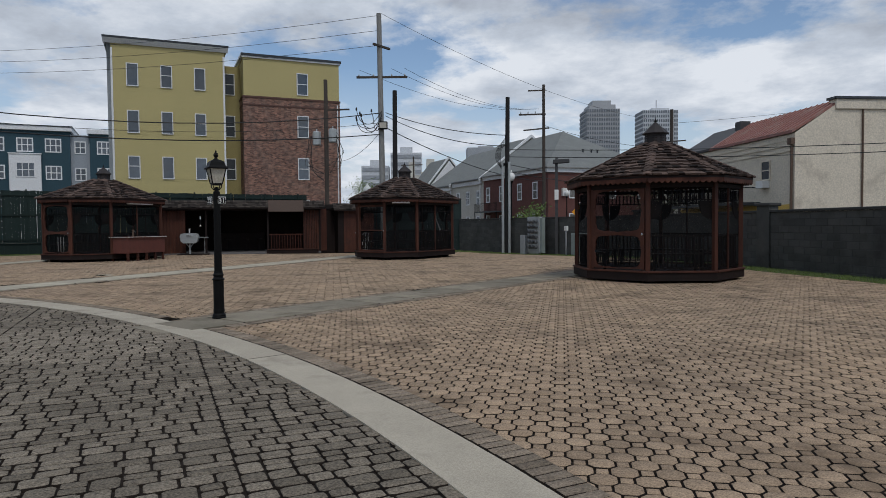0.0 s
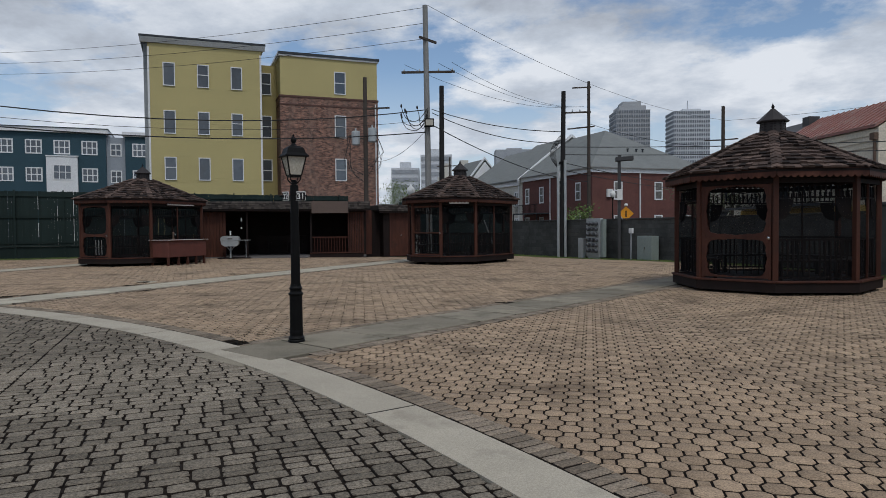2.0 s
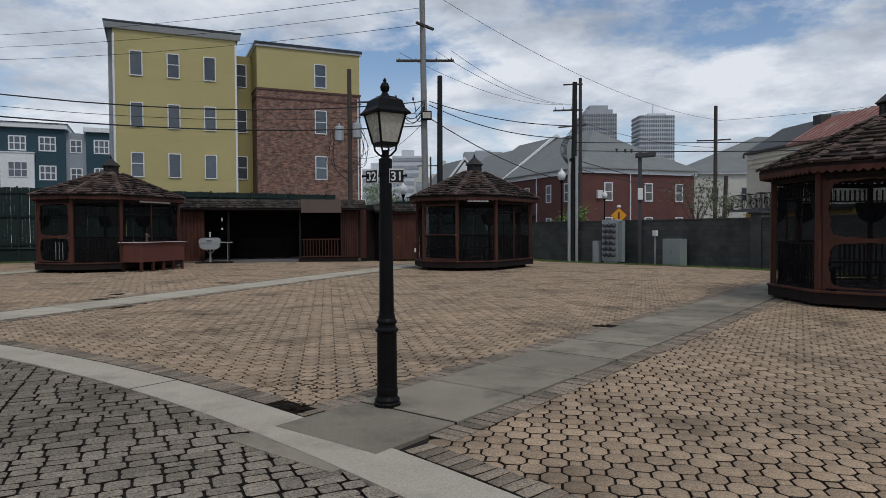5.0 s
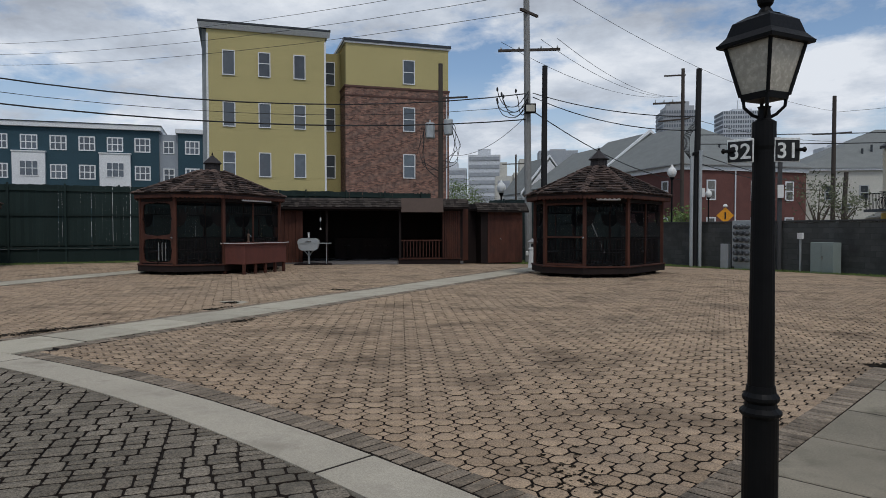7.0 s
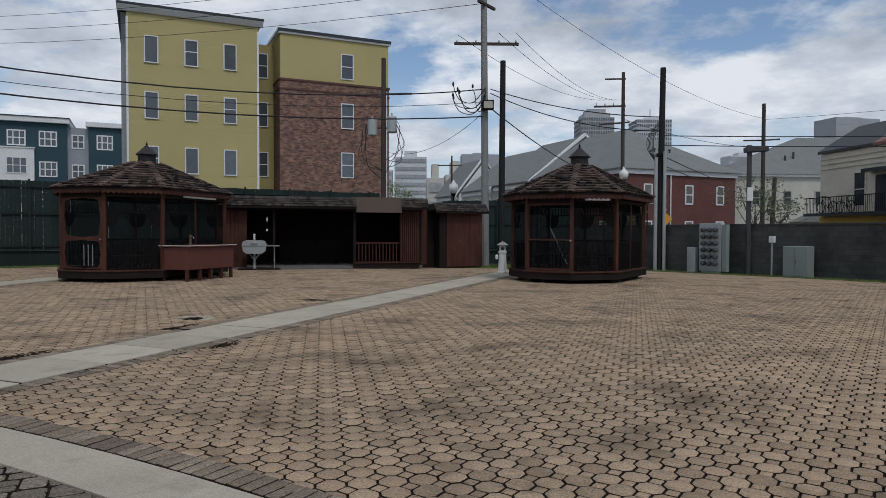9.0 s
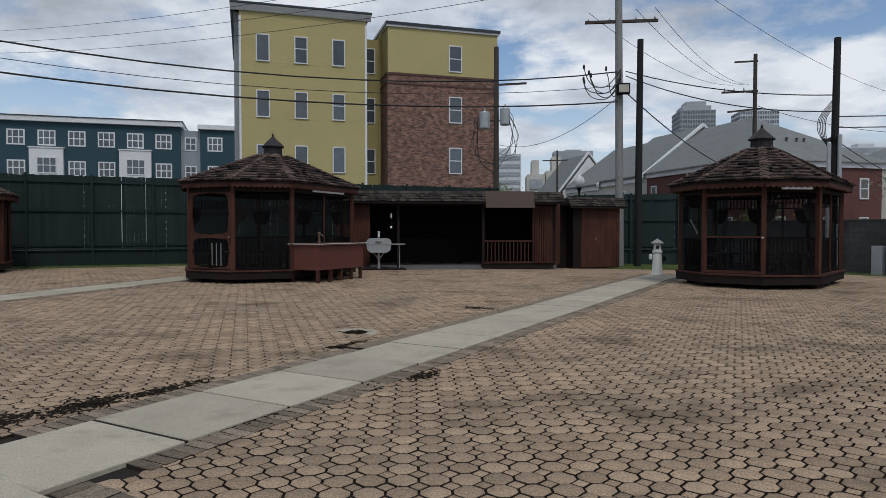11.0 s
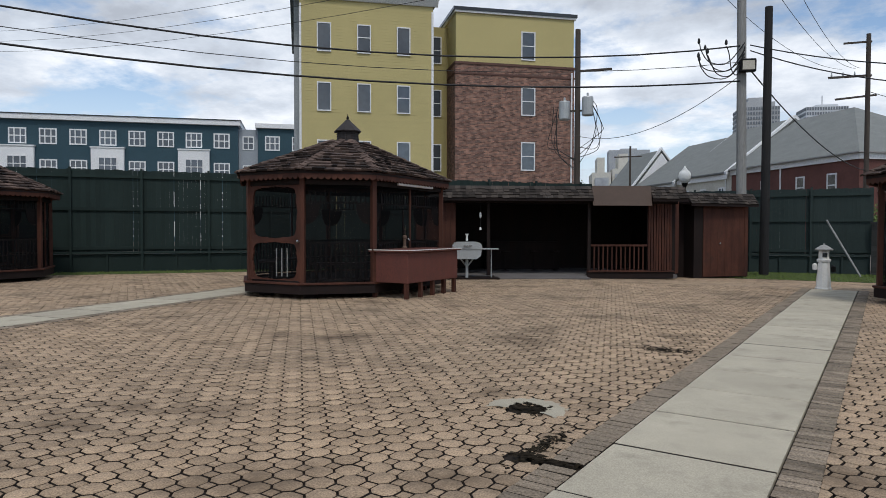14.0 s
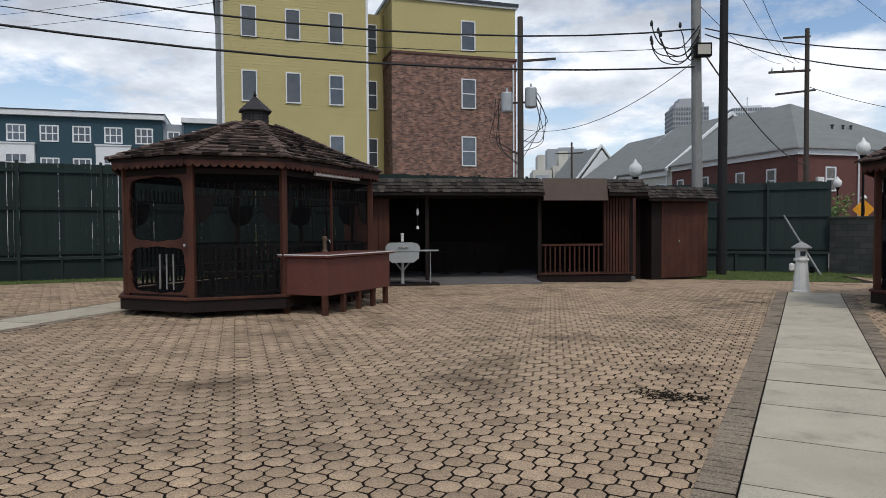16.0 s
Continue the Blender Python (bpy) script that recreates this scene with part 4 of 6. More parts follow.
for k in range(4):
    a = radians(LR + 45 + 90 * k)
    c, s_ = math.cos(a), math.sin(a)
    part("arm", tube(bmesh.new(), [(0.02 * c, 0.02 * s_, 1.95), (0.05 * c, 0.05 * s_, 1.965), (0.085 * c, 0.085 * s_, 2.0), (0.09 * c, 0.09 * s_, 2.04)], 0.008, 6), "black_metal", lamp)


def frustum(bm, a0, z0, a1, z1, turn, cap=True):
    lo = [bm.verts.new((a0 * math.cos(radians(turn + 45 + 90 * k)), a0 * math.sin(radians(turn + 45 + 90 * k)), z0)) for k in range(4)]
    hi = [bm.verts.new((a1 * math.cos(radians(turn + 45 + 90 * k)), a1 * math.sin(radians(turn + 45 + 90 * k)), z1)) for k in range(4)]
    for k in range(4):
        bm.faces.new((lo[k], lo[(k + 1) % 4], hi[(k + 1) % 4], hi[k]))
    if cap:
        bm.faces.new(lo[::-1])
        bm.faces.new(hi)
    return bm


lantern = part("lantern", frustum(bmesh.new(), 0.098, 2.03, 0.104, 2.06, LR), "black_metal", lamp)
part("glass", frustum(bmesh.new(), 0.098, 2.06, 0.165, 2.285, LR), "lamp_glass", lantern, "milky lantern panes")
for k in range(4):
    a = radians(LR + 45 + 90 * k)
    part("glazing_bar", rod((0.101 * math.cos(a), 0.101 * math.sin(a), 2.05), (0.170 * math.cos(a), 0.170 * math.sin(a), 2.29), 0.009, 6), "black_metal", lantern)
bm = frustum(bmesh.new(), 0.205, 2.275, 0.210, 2.29, LR)
frustum(bm, 0.205, 2.29, 0.165, 2.325, LR)
frustum(bm, 0.165, 2.325, 0.140, 2.385, LR)
frustum(bm, 0.140, 2.385, 0.075, 2.415, LR)
part("lantern_roof", bm, "black_metal", lantern)
part("finial", lathe([(0.07, 2.41), (0.035, 2.425), (0.02, 2.45), (0.032, 2.465), (0.038, 2.49), (0.028, 2.515), (0.012, 2.53), (0.014, 2.545), (0.004, 2.56)], 12), "black_metal", lantern)


def number_plate(text, x, turn):
    pl = part("number_plate", box(-0.058, 0.058, -0.004, 0.004, -0.055, 0.055, pose(x, -0.02, 1.80, 0, 0, turn), 0.002), "white_paint", lamp, "black and white number plate")
    m = pose(x, -0.02, 1.80, 0, 0, turn)
    part("plate_face", box(-0.053, 0.053, -0.0065, -0.0042, -0.050, 0.044, m), "black_paint", pl)
    cu = bpy.data.curves.new("digits", "FONT")
    cu.body, cu.size, cu.align_x, cu.align_y, cu.extrude, cu.offset = text, 0.098, "CENTER", "CENTER", 0.0008, 0.0012
    tmp = bpy.data.objects.new("digits", cu)
    me = bpy.data.meshes.new_from_object(tmp)
    bpy.data.objects.remove(tmp)
    me.materials.clear()
    me.materials.append(M["white_paint"])
    ob = new("digits", me)
    ob.parent = pl
    ob.matrix_basis = m @ pose(0, -0.0072, -0.007, 90, 0, 0)
    part("plate_bracket", rod((0.03 if x > 0 else -0.03, -0.0, 1.80), (x + (0.07 if x > 0 else -0.07), -0.02, 1.80), 0.008, 6), "black_metal", lamp)
    part("bracket_end", lathe([(0.004, -0.012), (0.011, 0), (0.004, 0.012)], 8, pose(x + (0.073 if x > 0 else -0.073), -0.02, 1.80)), "black_metal", lamp)


number_plate("31", 0.092, 12)
number_plate("32", -0.104, -26)

# ---- little lighthouse bird house ----
bh = thing("birdhouse_lighthouse", pose(-6.15, 32.45, 0), "white weathered lighthouse-shaped garden ornament", "ornament")
part("tower", lathe([(0.19, 0), (0.19, 0.03), (0.17, 0.05), (0.125, 0.72)], 8), "white_paint", bh)
part("gallery", lathe([(0.15, 0.68), (0.16, 0.72), (0.15, 0.75)], 8), "white_paint", bh)
part("lantern_room", lathe([(0.12, 0.75), (0.115, 0.95), (0.14, 0.97)], 8), "white_paint", bh)
part("roof", lathe([(0.20, 0.96), (0.21, 0.985), (0.09, 1.07), (0.02, 1.10), (0.02, 1.13)], 8), "cobble_grey", bh)
part("window", box(-0.05, 0.05, -0.125, -0.10, 0.80, 0.90), "dark_pane", bh)
for x, z in ((-0.2, 0.55), (0.2, 0.5)):
    part("lantern", lathe([(0.02, z - 0.08), (0.055, z - 0.06), (0.055, z + 0.06), (0.02, z + 0.09)], 8, pose(x, -0.04, 0)), "black_metal" if x > 0 else "white_paint", bh)
    part("hook", rod((0, 0, z + 0.14), (x, -0.04, z + 0.08), 0.008), "black_metal", bh)

plank = thing("leaning_plank", pose(-3.8, 41.4, -0.2), "pale wooden pole leaning against the green fence", "plank")
part("plank_bar", rod((0.55, -0.2, -0.01), (-0.35, 0.9, 2.05), 0.035, 6), "cobble_grey", plank)


# ---- services on the block wall ----
meters = thing("meter_bank", pose(2.0, 36.2, -0.20, 0, 0, -52), "tall grey bank of round electricity meters", "meter bank")
part("cabinet", box(-0.5, 0.5, -0.12, 0.10, 0.12, 2.0, None, 0.01), "grey_metal", meters)
part("stand", box(-0.42, 0.42, -0.08, 0.06, -0.03, 0.12), "grey_metal", meters)
for r in range(6):
    for c in range(3):
        part("meter", lathe([(0.10, 0), (0.10, 0.05), (0.09, 0.12), (0.06, 0.15)], 10, pose(-0.27 + c * 0.27, -0.122, 0.42 + r * 0.265, 90)), "meter_glass", meters, "round glass electricity meter")
part("side_box", box(0.52, 0.72, -0.10, 0.10, 0.12, 1.95, None, 0.01), "green_box", meters)
sb = thing("switch_box", pose(1.40, 36.75, -0.21, 0, 0, -52), "narrow grey metal switch box", "switch box")
part("cabinet", box(-0.19, 0.19, -0.1, 0.1, -0.03, 1.05, None, 0.01), "grey_metal", sb)
part("door", box(-0.16, 0.16, -0.112, -0.102, 0.05, 1.0), "grey_metal", sb)
eb = thing("utility_cabinet", pose(4.15, 33.4, -0.13, 0, 0, -52), "pale green-grey metal utility cabinet", "cabinet")
part("cabinet", box(-0.44, 0.44, -0.22, 0.22, -0.03, 1.10, None, 0.015), "green_box", eb)
part("door", box(-0.41, -0.006, -0.232, -0.222, 0.06, 1.04, None, 0.004), "green_box", eb)
part("door", box(0.006, 0.41, -0.232, -0.222, 0.06, 1.04, None, 0.004), "green_box", eb)
part("cabinet_handle", box(0.03, 0.06, -0.26, -0.234, 0.5, 0.62), "chrome", eb)
pb = thing("post_box_stand", pose(3.5, 34.05, -0.14, 0, 0, -52), "white junction box on a thin steel post", "junction box")
part("stake", box(-0.025, 0.025, -0.025, 0.025, -0.03, 1.22), "grey_metal", pb)
part("box_body", box(-0.1, 0.1, -0.06, 0.06, 1.222, 1.45, None, 0.01), "white_paint", pb)


# ---- utility poles ----
def pole(x, y, h, r, mat, label, lean=(0, 0), r2=None):
    p = thing("utility_pole", pose(x, y, -0.30), label, "utility pole", "utility poles")
    part("shaft", rod((0, 0, 0), (lean[0], lean[1], h + 0.30), r, 12, r2 or r * 0.78), mat, p)
    return p


pr = pole(0.42, 38.45, 8.5, 0.15, "pole_tar", "dark wooden pole with pale conduits by the wall", (0.1, 0))
for dx, z in ((-0.19, 4.9), (0.17, 5.2)):
    part("conduit", rod((dx, -0.18, 0.05), (dx, -0.2, z), 0.075, 10), "grey_metal", pr)
part("junction", box(-0.15, 0.2, -0.2, 0.2, 5.0, 5.12), "black_metal", pr)
for k in range(6):
    a0 = -0.25 - 0.05 * k
    part("cable_loop", tube(bmesh.new(), curved([(0.1, -0.1, 6.3 + 0.08 * k), (a0, -0.15, 5.9), (a0 - 0.05, -0.18, 5.3), (-0.18, -0.18, 4.5 + 0.05 * k)]), 0.014, 5), "wire", pr)
pm = pole(-6.45, 40.9, 9.6, 0.17, "pole_tar", "tar-black wooden pole beside the shed", (0.05, 0))
pt = pole(-7.2, 41.0, 14.3, 0.19, "pole_grey", "tall grey wooden power pole with crossarms", (-0.15, 0))
part("crossarm", box(-1.55, 1.55, -0.06, 0.06, 10.70, 10.82, pose(0, 0, 0, 0, 0, 8)), "pole_wood", pt)
part("crossarm", box(-0.75, 0.75, -0.06, 0.06, 12.55, 12.67, pose(0, 0, 0, 0, 0, 62) @ pose(0, 0, 0)), "pole_wood", pt)
for x in (-1.4, -0.5, 0.6, 1.4):
    part("insulator", lathe([(0.04, 10.82), (0.05, 10.86), (0.02, 10.95)], 8, pose(x, 0.1 * x, 0)), "grey_metal", pt)
lt = part("flood_light", box(-0.27, 0.27, -0.42, -0.20, 7.55, 8.02, pose(0.05, 0, 0, 0, 0, 10), 0.02), "black_metal", pt, "square floodlight")
part("lens", box(-0.21, 0.21, -0.432, -0.424, 7.62, 7.95, pose(0.05, 0, 0, 0, 0, 10)), "lamp_glass", lt)
rl = random.Random(77)
for k in range(6):
    z, e, dd = 8.0 + 0.13 * k, rl.uniform(0.5, 1.7), rl.uniform(0.4, 1.0)
    part("cable_loop", tube(bmesh.new(), curved([(0, -0.2, z), (-e * 0.4, -0.25, z - dd), (-e * 0.8, -0.25, z - dd * 0.9), (-e, -0.2, z - 0.2), (-e - 0.1, -0.2, z + rl.uniform(0.0, 0.3))]), 0.02, 5), "wire", pt)
    part("insulator", lathe([(0.03, 0), (0.06, 0.05), (0.05, 0.14), (0.02, 0.2)], 6, pose(-e - 0.1, -0.2, z + 0.1)), "wire", pt)
tp = pole(-15.05, 54.6, 13.5, 0.2, "pole_wood", "wooden pole carrying two grey transformers")
for x, z in ((-0.75, 8.4), (0.62, 8.6)):
    tr = part("transformer", lathe([(0.30, z), (0.34, z + 0.06), (0.34, z + 1.05), (0.30, z + 1.12), (0.06, z + 1.16), (0.06, z + 1.35)], 14, pose(x, -0.2, 0)), "grey_metal", tp, "grey can transformer")
part("crossarm", box(-0.1, 2.0, -0.06, 0.06, 11.25, 11.37), "pole_wood", tp)
part("crossarm", box(-0.9, 0.9, -0.06, 0.06, 8.9, 9.0), "pole_wood", tp)
for k in range(5):
    part("cable_loop", tube(bmesh.new(), curved([(-0.9 - rl.uniform(0, 0.5), -0.3, 9.2), (-1.15 - rl.uniform(0, 0.6), -0.3, rl.uniform(6.8, 8.2)), (-rl.uniform(0.5, 1.1), -0.3, rl.uniform(5.6, 6.7)), (-0.15, -0.2, rl.uniform(5.3, 6.3))]), 0.02, 5), "wire", tp)
    part("cable_loop", tube(bmesh.new(), curved([(0.7, -0.3, 9.6), (1.0 + rl.uniform(0, 0.5), -0.3, rl.uniform(8.0, 9.0)), (0.9 + rl.uniform(0, 0.6), -0.3, rl.uniform(6.6, 7.6)), (0.2, -0.2, rl.uniform(5.8, 7.0))]), 0.02, 5), "wire", tp)
px = pole(3.0, 66.5, 14.9, 0.18, "pole_wood", "wooden power pole with two crossarms")
part("crossarm", box(-2.4, 0.2, -0.07, 0.07, 12.3, 12.44), "pole_wood", px)
part("crossarm", box(-1.2, 1.3, -0.07, 0.07, 10.9, 11.02, pose(0, 0, 0, 0, -4, 0)), "pole_wood", px)
part("top_arm", box(-1.5, 0.2, -0.05, 0.05, 14.6, 14.72), "pole_wood", px)
for x in (-2.2, -1.5, -0.8):
    part("insulator", lathe([(0.05, 12.44), (0.06, 12.52), (0.02, 12.7)], 8, pose(x, 0, 0)), "grey_metal", px)
pf = pole(15.9, 71.1, 12.9, 0.2, "pole_wood", "far wooden power pole with a raised crossarm")
part("crossarm", box(-1.7, 0.1, -0.06, 0.06, 9.9, 10.02), "pole_wood", pf)
part("crossarm", box(0, 1.9, -0.06, 0.06, 9.9, 10.02, pose(0, 0, 0, 0, -3, 0)), "pole_wood", pf)
ps = pole(-13.8, 88.7, 10.6, 0.13, "pole_wood", "far thin wooden pole with one crossarm")
part("crossarm", box(-1.7, 1.2, -0.06, 0.06, 9.7, 9.82), "pole_wood", ps)
pf2 = pole(16.55, 70.8, 6.3, 0.22, "pole_wood", "short leaning dark pole stub", (0.25, 0))


def street_lamp(x, y, h, label="black street lamp with a white globe"):
    s = thing("street_lamp", pose(x, y, -0.06), label, "street lamp", "globe street lamps")
    part("post", lathe([(0.14, 0), (0.12, 0.5), (0.065, 0.6), (0.05, h - 0.75), (0.12, h - 0.62), (0.14, h - 0.55)], 10), "black_metal", s)
    part("globe", lathe([(0.12, h - 0.56), (0.24, h - 0.40), (0.27, h - 0.22), (0.22, h - 0.06), (0.11, h + 0.02), (0.11, h + 0.05), (0.05, h + 0.12), (0.02, h + 0.2)], 12), "plastic_white", s, smooth=True)


street_lamp(-9.14, 44.7, 4.12)
street_lamp(0.4, 48.4, 5.1)
street_lamp(5.24, 67.45, 4.75)
street_lamp(-42.5, 37.2, 4.6)
street_lamp(-52.0, 32.0, 4.4)
fl = thing("area_light", pose(3.08, 35.3, -0.25), "grey square area light on a slim pole", "street lamp")
part("post", box(-0.07, 0.07, -0.07, 0.07, 0, 5.0), "steel_dark", fl)
part("head", box(0.08, 0.90, -0.17, 0.17, 4.72, 4.92, pose(0, 0, 0, 0, -3, 0), 0.02), "steel_dark", fl)
part("meter_box", box(-0.1, 0.1, -0.16, -0.075, 2.9, 3.4), "white_paint", fl)

sg = thing("warning_sign", pose(6.3, 65.8, -0.06), "orange diamond road sign on a post", "road sign")
part("post", box(-0.03, 0.03, 0.02, 0.06, 0, 3.33), "grey_metal", sg)
part("panel", box(-0.48, 0.48, -0.01, 0.01, -0.48, 0.48, pose(0, 0, 2.62, 0, 45, 0), 0.005), "orange", sg)
part("arrow", box(-0.06, 0.06, -0.016, -0.012, 2.3, 2.9), "black_paint", sg)
part("beacon", lathe([(0.16, 3.32), (0.2, 3.40), (0.1, 3.55)], 10), "plastic_white", sg)


# ---- far buildings ----
def window(parent, x, z0, w, h, m, frame_mat="white", bars=(), y=0.0, fw=0.09, pane="pane", name="window"):
    """A window set in a wall whose face lies at y: frame, pane and glazing bars."""
    bm = bmesh.new()
    for x0, x1, za, zb in ((x, x + w, z0, z0 + fw), (x, x + w, z0 + h - fw, z0 + h), (x, x + fw, z0 + fw, z0 + h - fw), (x + w - fw, x + w, z0 + fw, z0 + h - fw)):
        add_box(bm, x0, x1, y - 0.07, y + 0.01, za, zb, m)
    rest = []
    for kind, f in bars:
        if kind == "v":
            rest.append(box(x + w * f - fw * 0.4, x + w * f + fw * 0.4, y - 0.055, y + 0.01, z0 + fw, z0 + h - fw, m))
        else:
            rest.append(box(x + fw, x + w - fw, y - 0.05, y + 0.01, z0 + h * f - fw * 0.4, z0 + h * f + fw * 0.4, m))
    bmesh.ops.remove_doubles(bm, verts=bm.verts, dist=0.0005)
    wn_ = part(name, bm, frame_mat, parent)
    for bar in rest:
        part("glazing_bar", bar, frame_mat, wn_)
    part("glazing", box(x + fw * 0.8, x + w - fw * 0.8, y - 0.03, y + 0.004, z0 + fw * 0.8, z0 + h - fw * 0.8, m), pane, wn_)
    return wn_


GRID = 31.0
# yellow apartment block
yb = thing("apartment_building", pose(-25.5, 58.0, -0.06, 0, 0, GRID), "four-storey yellow clapboard apartment block with white trim", "building")
part("wall", box(-9.12, 0.0, 0.0, 16.0, 0, 16.75), "yellow", yb)
board_me = mesh_of(prism([(0.0, 0.0), (-0.020, 0.0), (-0.010, 0.2), (0.0, 0.2)], -9.0, -0.12, Matrix(((0, 0, 1, 0), (1, 0, 0, 0), (0, 1, 0, 0), (0, 0, 0, 1)))), "clapboard", "yellow")
for k in range(82):
    alike("clapboard", board_me, pose(0, 0, 0.3 + 0.2 * k), yb)
part("corner_trim", box(-0.12, 0.03, -0.06, 0.03, 0, 16.7), "white", yb)
part("corner_trim", box(-9.15, -9.0, -0.06, 0.03, 0, 16.7), "white", yb)
part("cornice", box(-9.75, 0.38, -0.42, 16.2, 17.44, 17.62, None, 0.02), "dark_pane", yb)
part("cornice_soffit", prism([(0.0, 17.06), (-0.12, 17.06), (-0.40, 17.436), (0.0, 17.436)], -9.7, 0.33, Matrix(((0, 0, 1, 0), (1, 0, 0, 0), (0, 1, 0, 0), (0, 0, 0, 1)))), "white", yb)
part("parapet", box(-9.12, 0.0, 0.01, 16.0, 16.755, 17.436), "yellow", yb)
part("side_bay", box(-9.5, -9.13, 1.2, 4.0, 0, 17.3), "light_grey", yb)
for r, z in enumerate((1.8, 5.68, 9.57, 13.56)):
    for c, x in enumerate((-7.98, -5.29, -2.56)):
        window(yb, x, z, 0.95, 1.95, I4, "white", (("h", 0.55),) if (r + c) % 3 == 1 else (), y=-0.036, fw=0.075)
# recess between the two blocks, its shade painted in with a darker yellow
rc = thing("building_recess", pose(-25.5, 58.0, -0.06, 0, 0, GRID), "olive wall with painted-in shade between two apartment blocks", "building")
part("wall", box(0.04, 3.0, 2.6, 15.0, 0, 16.5), "yellow_shaded", rc)
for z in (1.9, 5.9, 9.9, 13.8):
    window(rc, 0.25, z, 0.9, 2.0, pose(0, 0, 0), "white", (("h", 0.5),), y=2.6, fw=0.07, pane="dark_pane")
# brick apartment block
bb = thing("apartment_building", pose(-24.1, 58.77, -0.06, 0, 0, GRID), "four-storey brick apartment block with yellow top floor", "building")
part("wall", box(0, 8.95, 0, 15.0, 0, 13.25), "brick_face", bb)
part("band", box(-0.06, 9.01, -0.06, 15.0, 13.252, 13.42), "brick_trim", bb)
part("band", box(-0.04, 8.99, -0.04, 15.0, 12.55, 12.68), "brick_trim", bb)
part("upper_wall", box(0.05, 8.90, 0.05, 15.0, 13.42, 17.0), "yellow", bb)
part("parapet_cap", box(-0.15, 9.1, -0.15, 15.2, 17.0, 17.22), "dark_pane", bb)
part("parapet_trim", box(-0.08, 9.03, -0.08, 15.1, 16.86, 16.998), "white", bb)
for z, y in ((1.9, 0.0), (5.83, 0.0), (9.77, 0.0), (13.74, 0.05)):
    window(bb, 4.86, z, 1.06, 2.05, I4, "white", (("h", 0.5),), y=y, fw=0.08)
part("downpipe", rod((8.7, -0.09, 0.2), (8.7, -0.09, 13.0), 0.06), "white", bb)

# long blue apartment block
bl_ = thing("apartment_building", pose(-64.4, 89.59, -0.06, 0, 0, GRID), "long blue four-storey apartment block with white bays", "building")
part("wall", box(-75, 0.0, 0, 18, 0, 15.4), "blue", bl_)
part("cornice", box(-75.3, 0.3, -0.45, 18, 15.402, 16.05, None, 0.03), "white", bl_)
part("roof_edge", box(-75.4, 0.4, -0.55, 18, 16.052, 16.15), "dark_pane", bl_)
part("link_wall", box(0.0, 2.5, 0.5, 18, 0, 15.05), "light_grey", bl_)
part("east_wall", box(2.5, 20.0, 0.0, 18, 0, 15.2), "blue", bl_)
part("east_cornice", box(2.2, 20.3, -0.4, 18, 15.202, 15.85, None, 0.03), "white", bl_)
BARS = (("v", 0.33), ("v", 0.67), ("h", 0.5))
for k in range(16):
    x = -3.15 - 3.49 * k
    for r in range(4):
        z = 12.35 - 3.9 * r
        in_bay = k % 3 == 1 and r > 0
        if not in_bay:
            window(bl_, x, z, 2.05, 2.0, I4, "white", BARS, fw=0.16)
    if k % 3 == 1:
        bay = part("bay", box(x - 0.9, x + 3.0, -0.5, 0.02, 0, 12.0), "white", bl_)
        part("bay_cap", box(x - 1.0, x + 3.1, -0.6, 0.02, 12.0, 12.15), "white", bay)
        for r in range(3):
            window(bl_, x - 0.05, 8.75 - 3.9 * r, 2.3, 2.1, I4, "white", BARS, y=-0.5, fw=0.12)
for r in range(4):
    window(bl_, 0.5, 12.3 - 3.9 * r, 1.5, 1.85, I4, "white", (("v", 0.5), ("h", 0.5)), y=0.5, fw=0.15)
    for x in (3.45, 7.0, 10.5):
        window(bl_, x, 12.25 - 3.9 * r, 1.95, 1.95, I4, "white", BARS, fw=0.16)


# brick town house with the wide grey roof, its ridge running back to a party wall
HX = 13.8
h1 = thing("town_house", pose(3.5, 70.4, -0.06, 0, 0, 30), "dark red brick town house with a wide grey hipped roof", "house", "terrace behind the wall")
part("wall", box(0, HX, 0, 15.2, 0, 6.85), "house_brick", h1)
part("cornice", box(-0.18, HX + 0.18, -0.18, 15.2, 6.852, 7.28), "white", h1)
part("eave_gutter", box(-0.42, HX + 0.42, -0.42, 15.2, 7.282, 7.38), "cobble_grey", h1)
bm = bmesh.new()
b = [bm.verts.new(v) for v in ((-0.42, -0.42, 7.384), (HX + 0.42, -0.42, 7.384), (HX + 0.42, 15.2, 7.384), (-0.42, 15.2, 7.384), (HX / 2, 8.0, 12.35), (HX / 2, 15.2, 12.35))]
for f in ((0, 1, 4), (1, 2, 5, 4), (3, 0, 4, 5), (2, 3, 5), (0, 3, 2, 1)):
    bm.faces.new([b[i] for i in f])
part("roof", bm, "grey_roof", h1)
SIDE_X = pose(0, 0, 0, 0, 0, -90)
for x in (3.0, 7.9, 11.8):
    for z in (0.75, 4.15):
        window(h1, x - 0.5, z, 1.0, 1.85, I4, "white", (("h", 0.5),), fw=0.12, pane="blind_pane")
for y in (2.6, 6.0, 10.4, 13.9):
    for z in (0.75, 4.15):
        window(h1, -y - 0.5, z, 1.0, 1.85, SIDE_X, "white", (("h", 0.5),), fw=0.12, pane="blind_pane")
for x, y in ((5.6, -0.1), (-0.1, 8.3)):
    part("downpipe", rod((x, y, 0), (x, y, 6.85), 0.07), "white", h1)
part("wall_unit", box(1.6, 2.2, -0.25, 0.0, 4.4, 5.2, None, 0.02), "white_paint", h1, "white air conditioner on the wall")
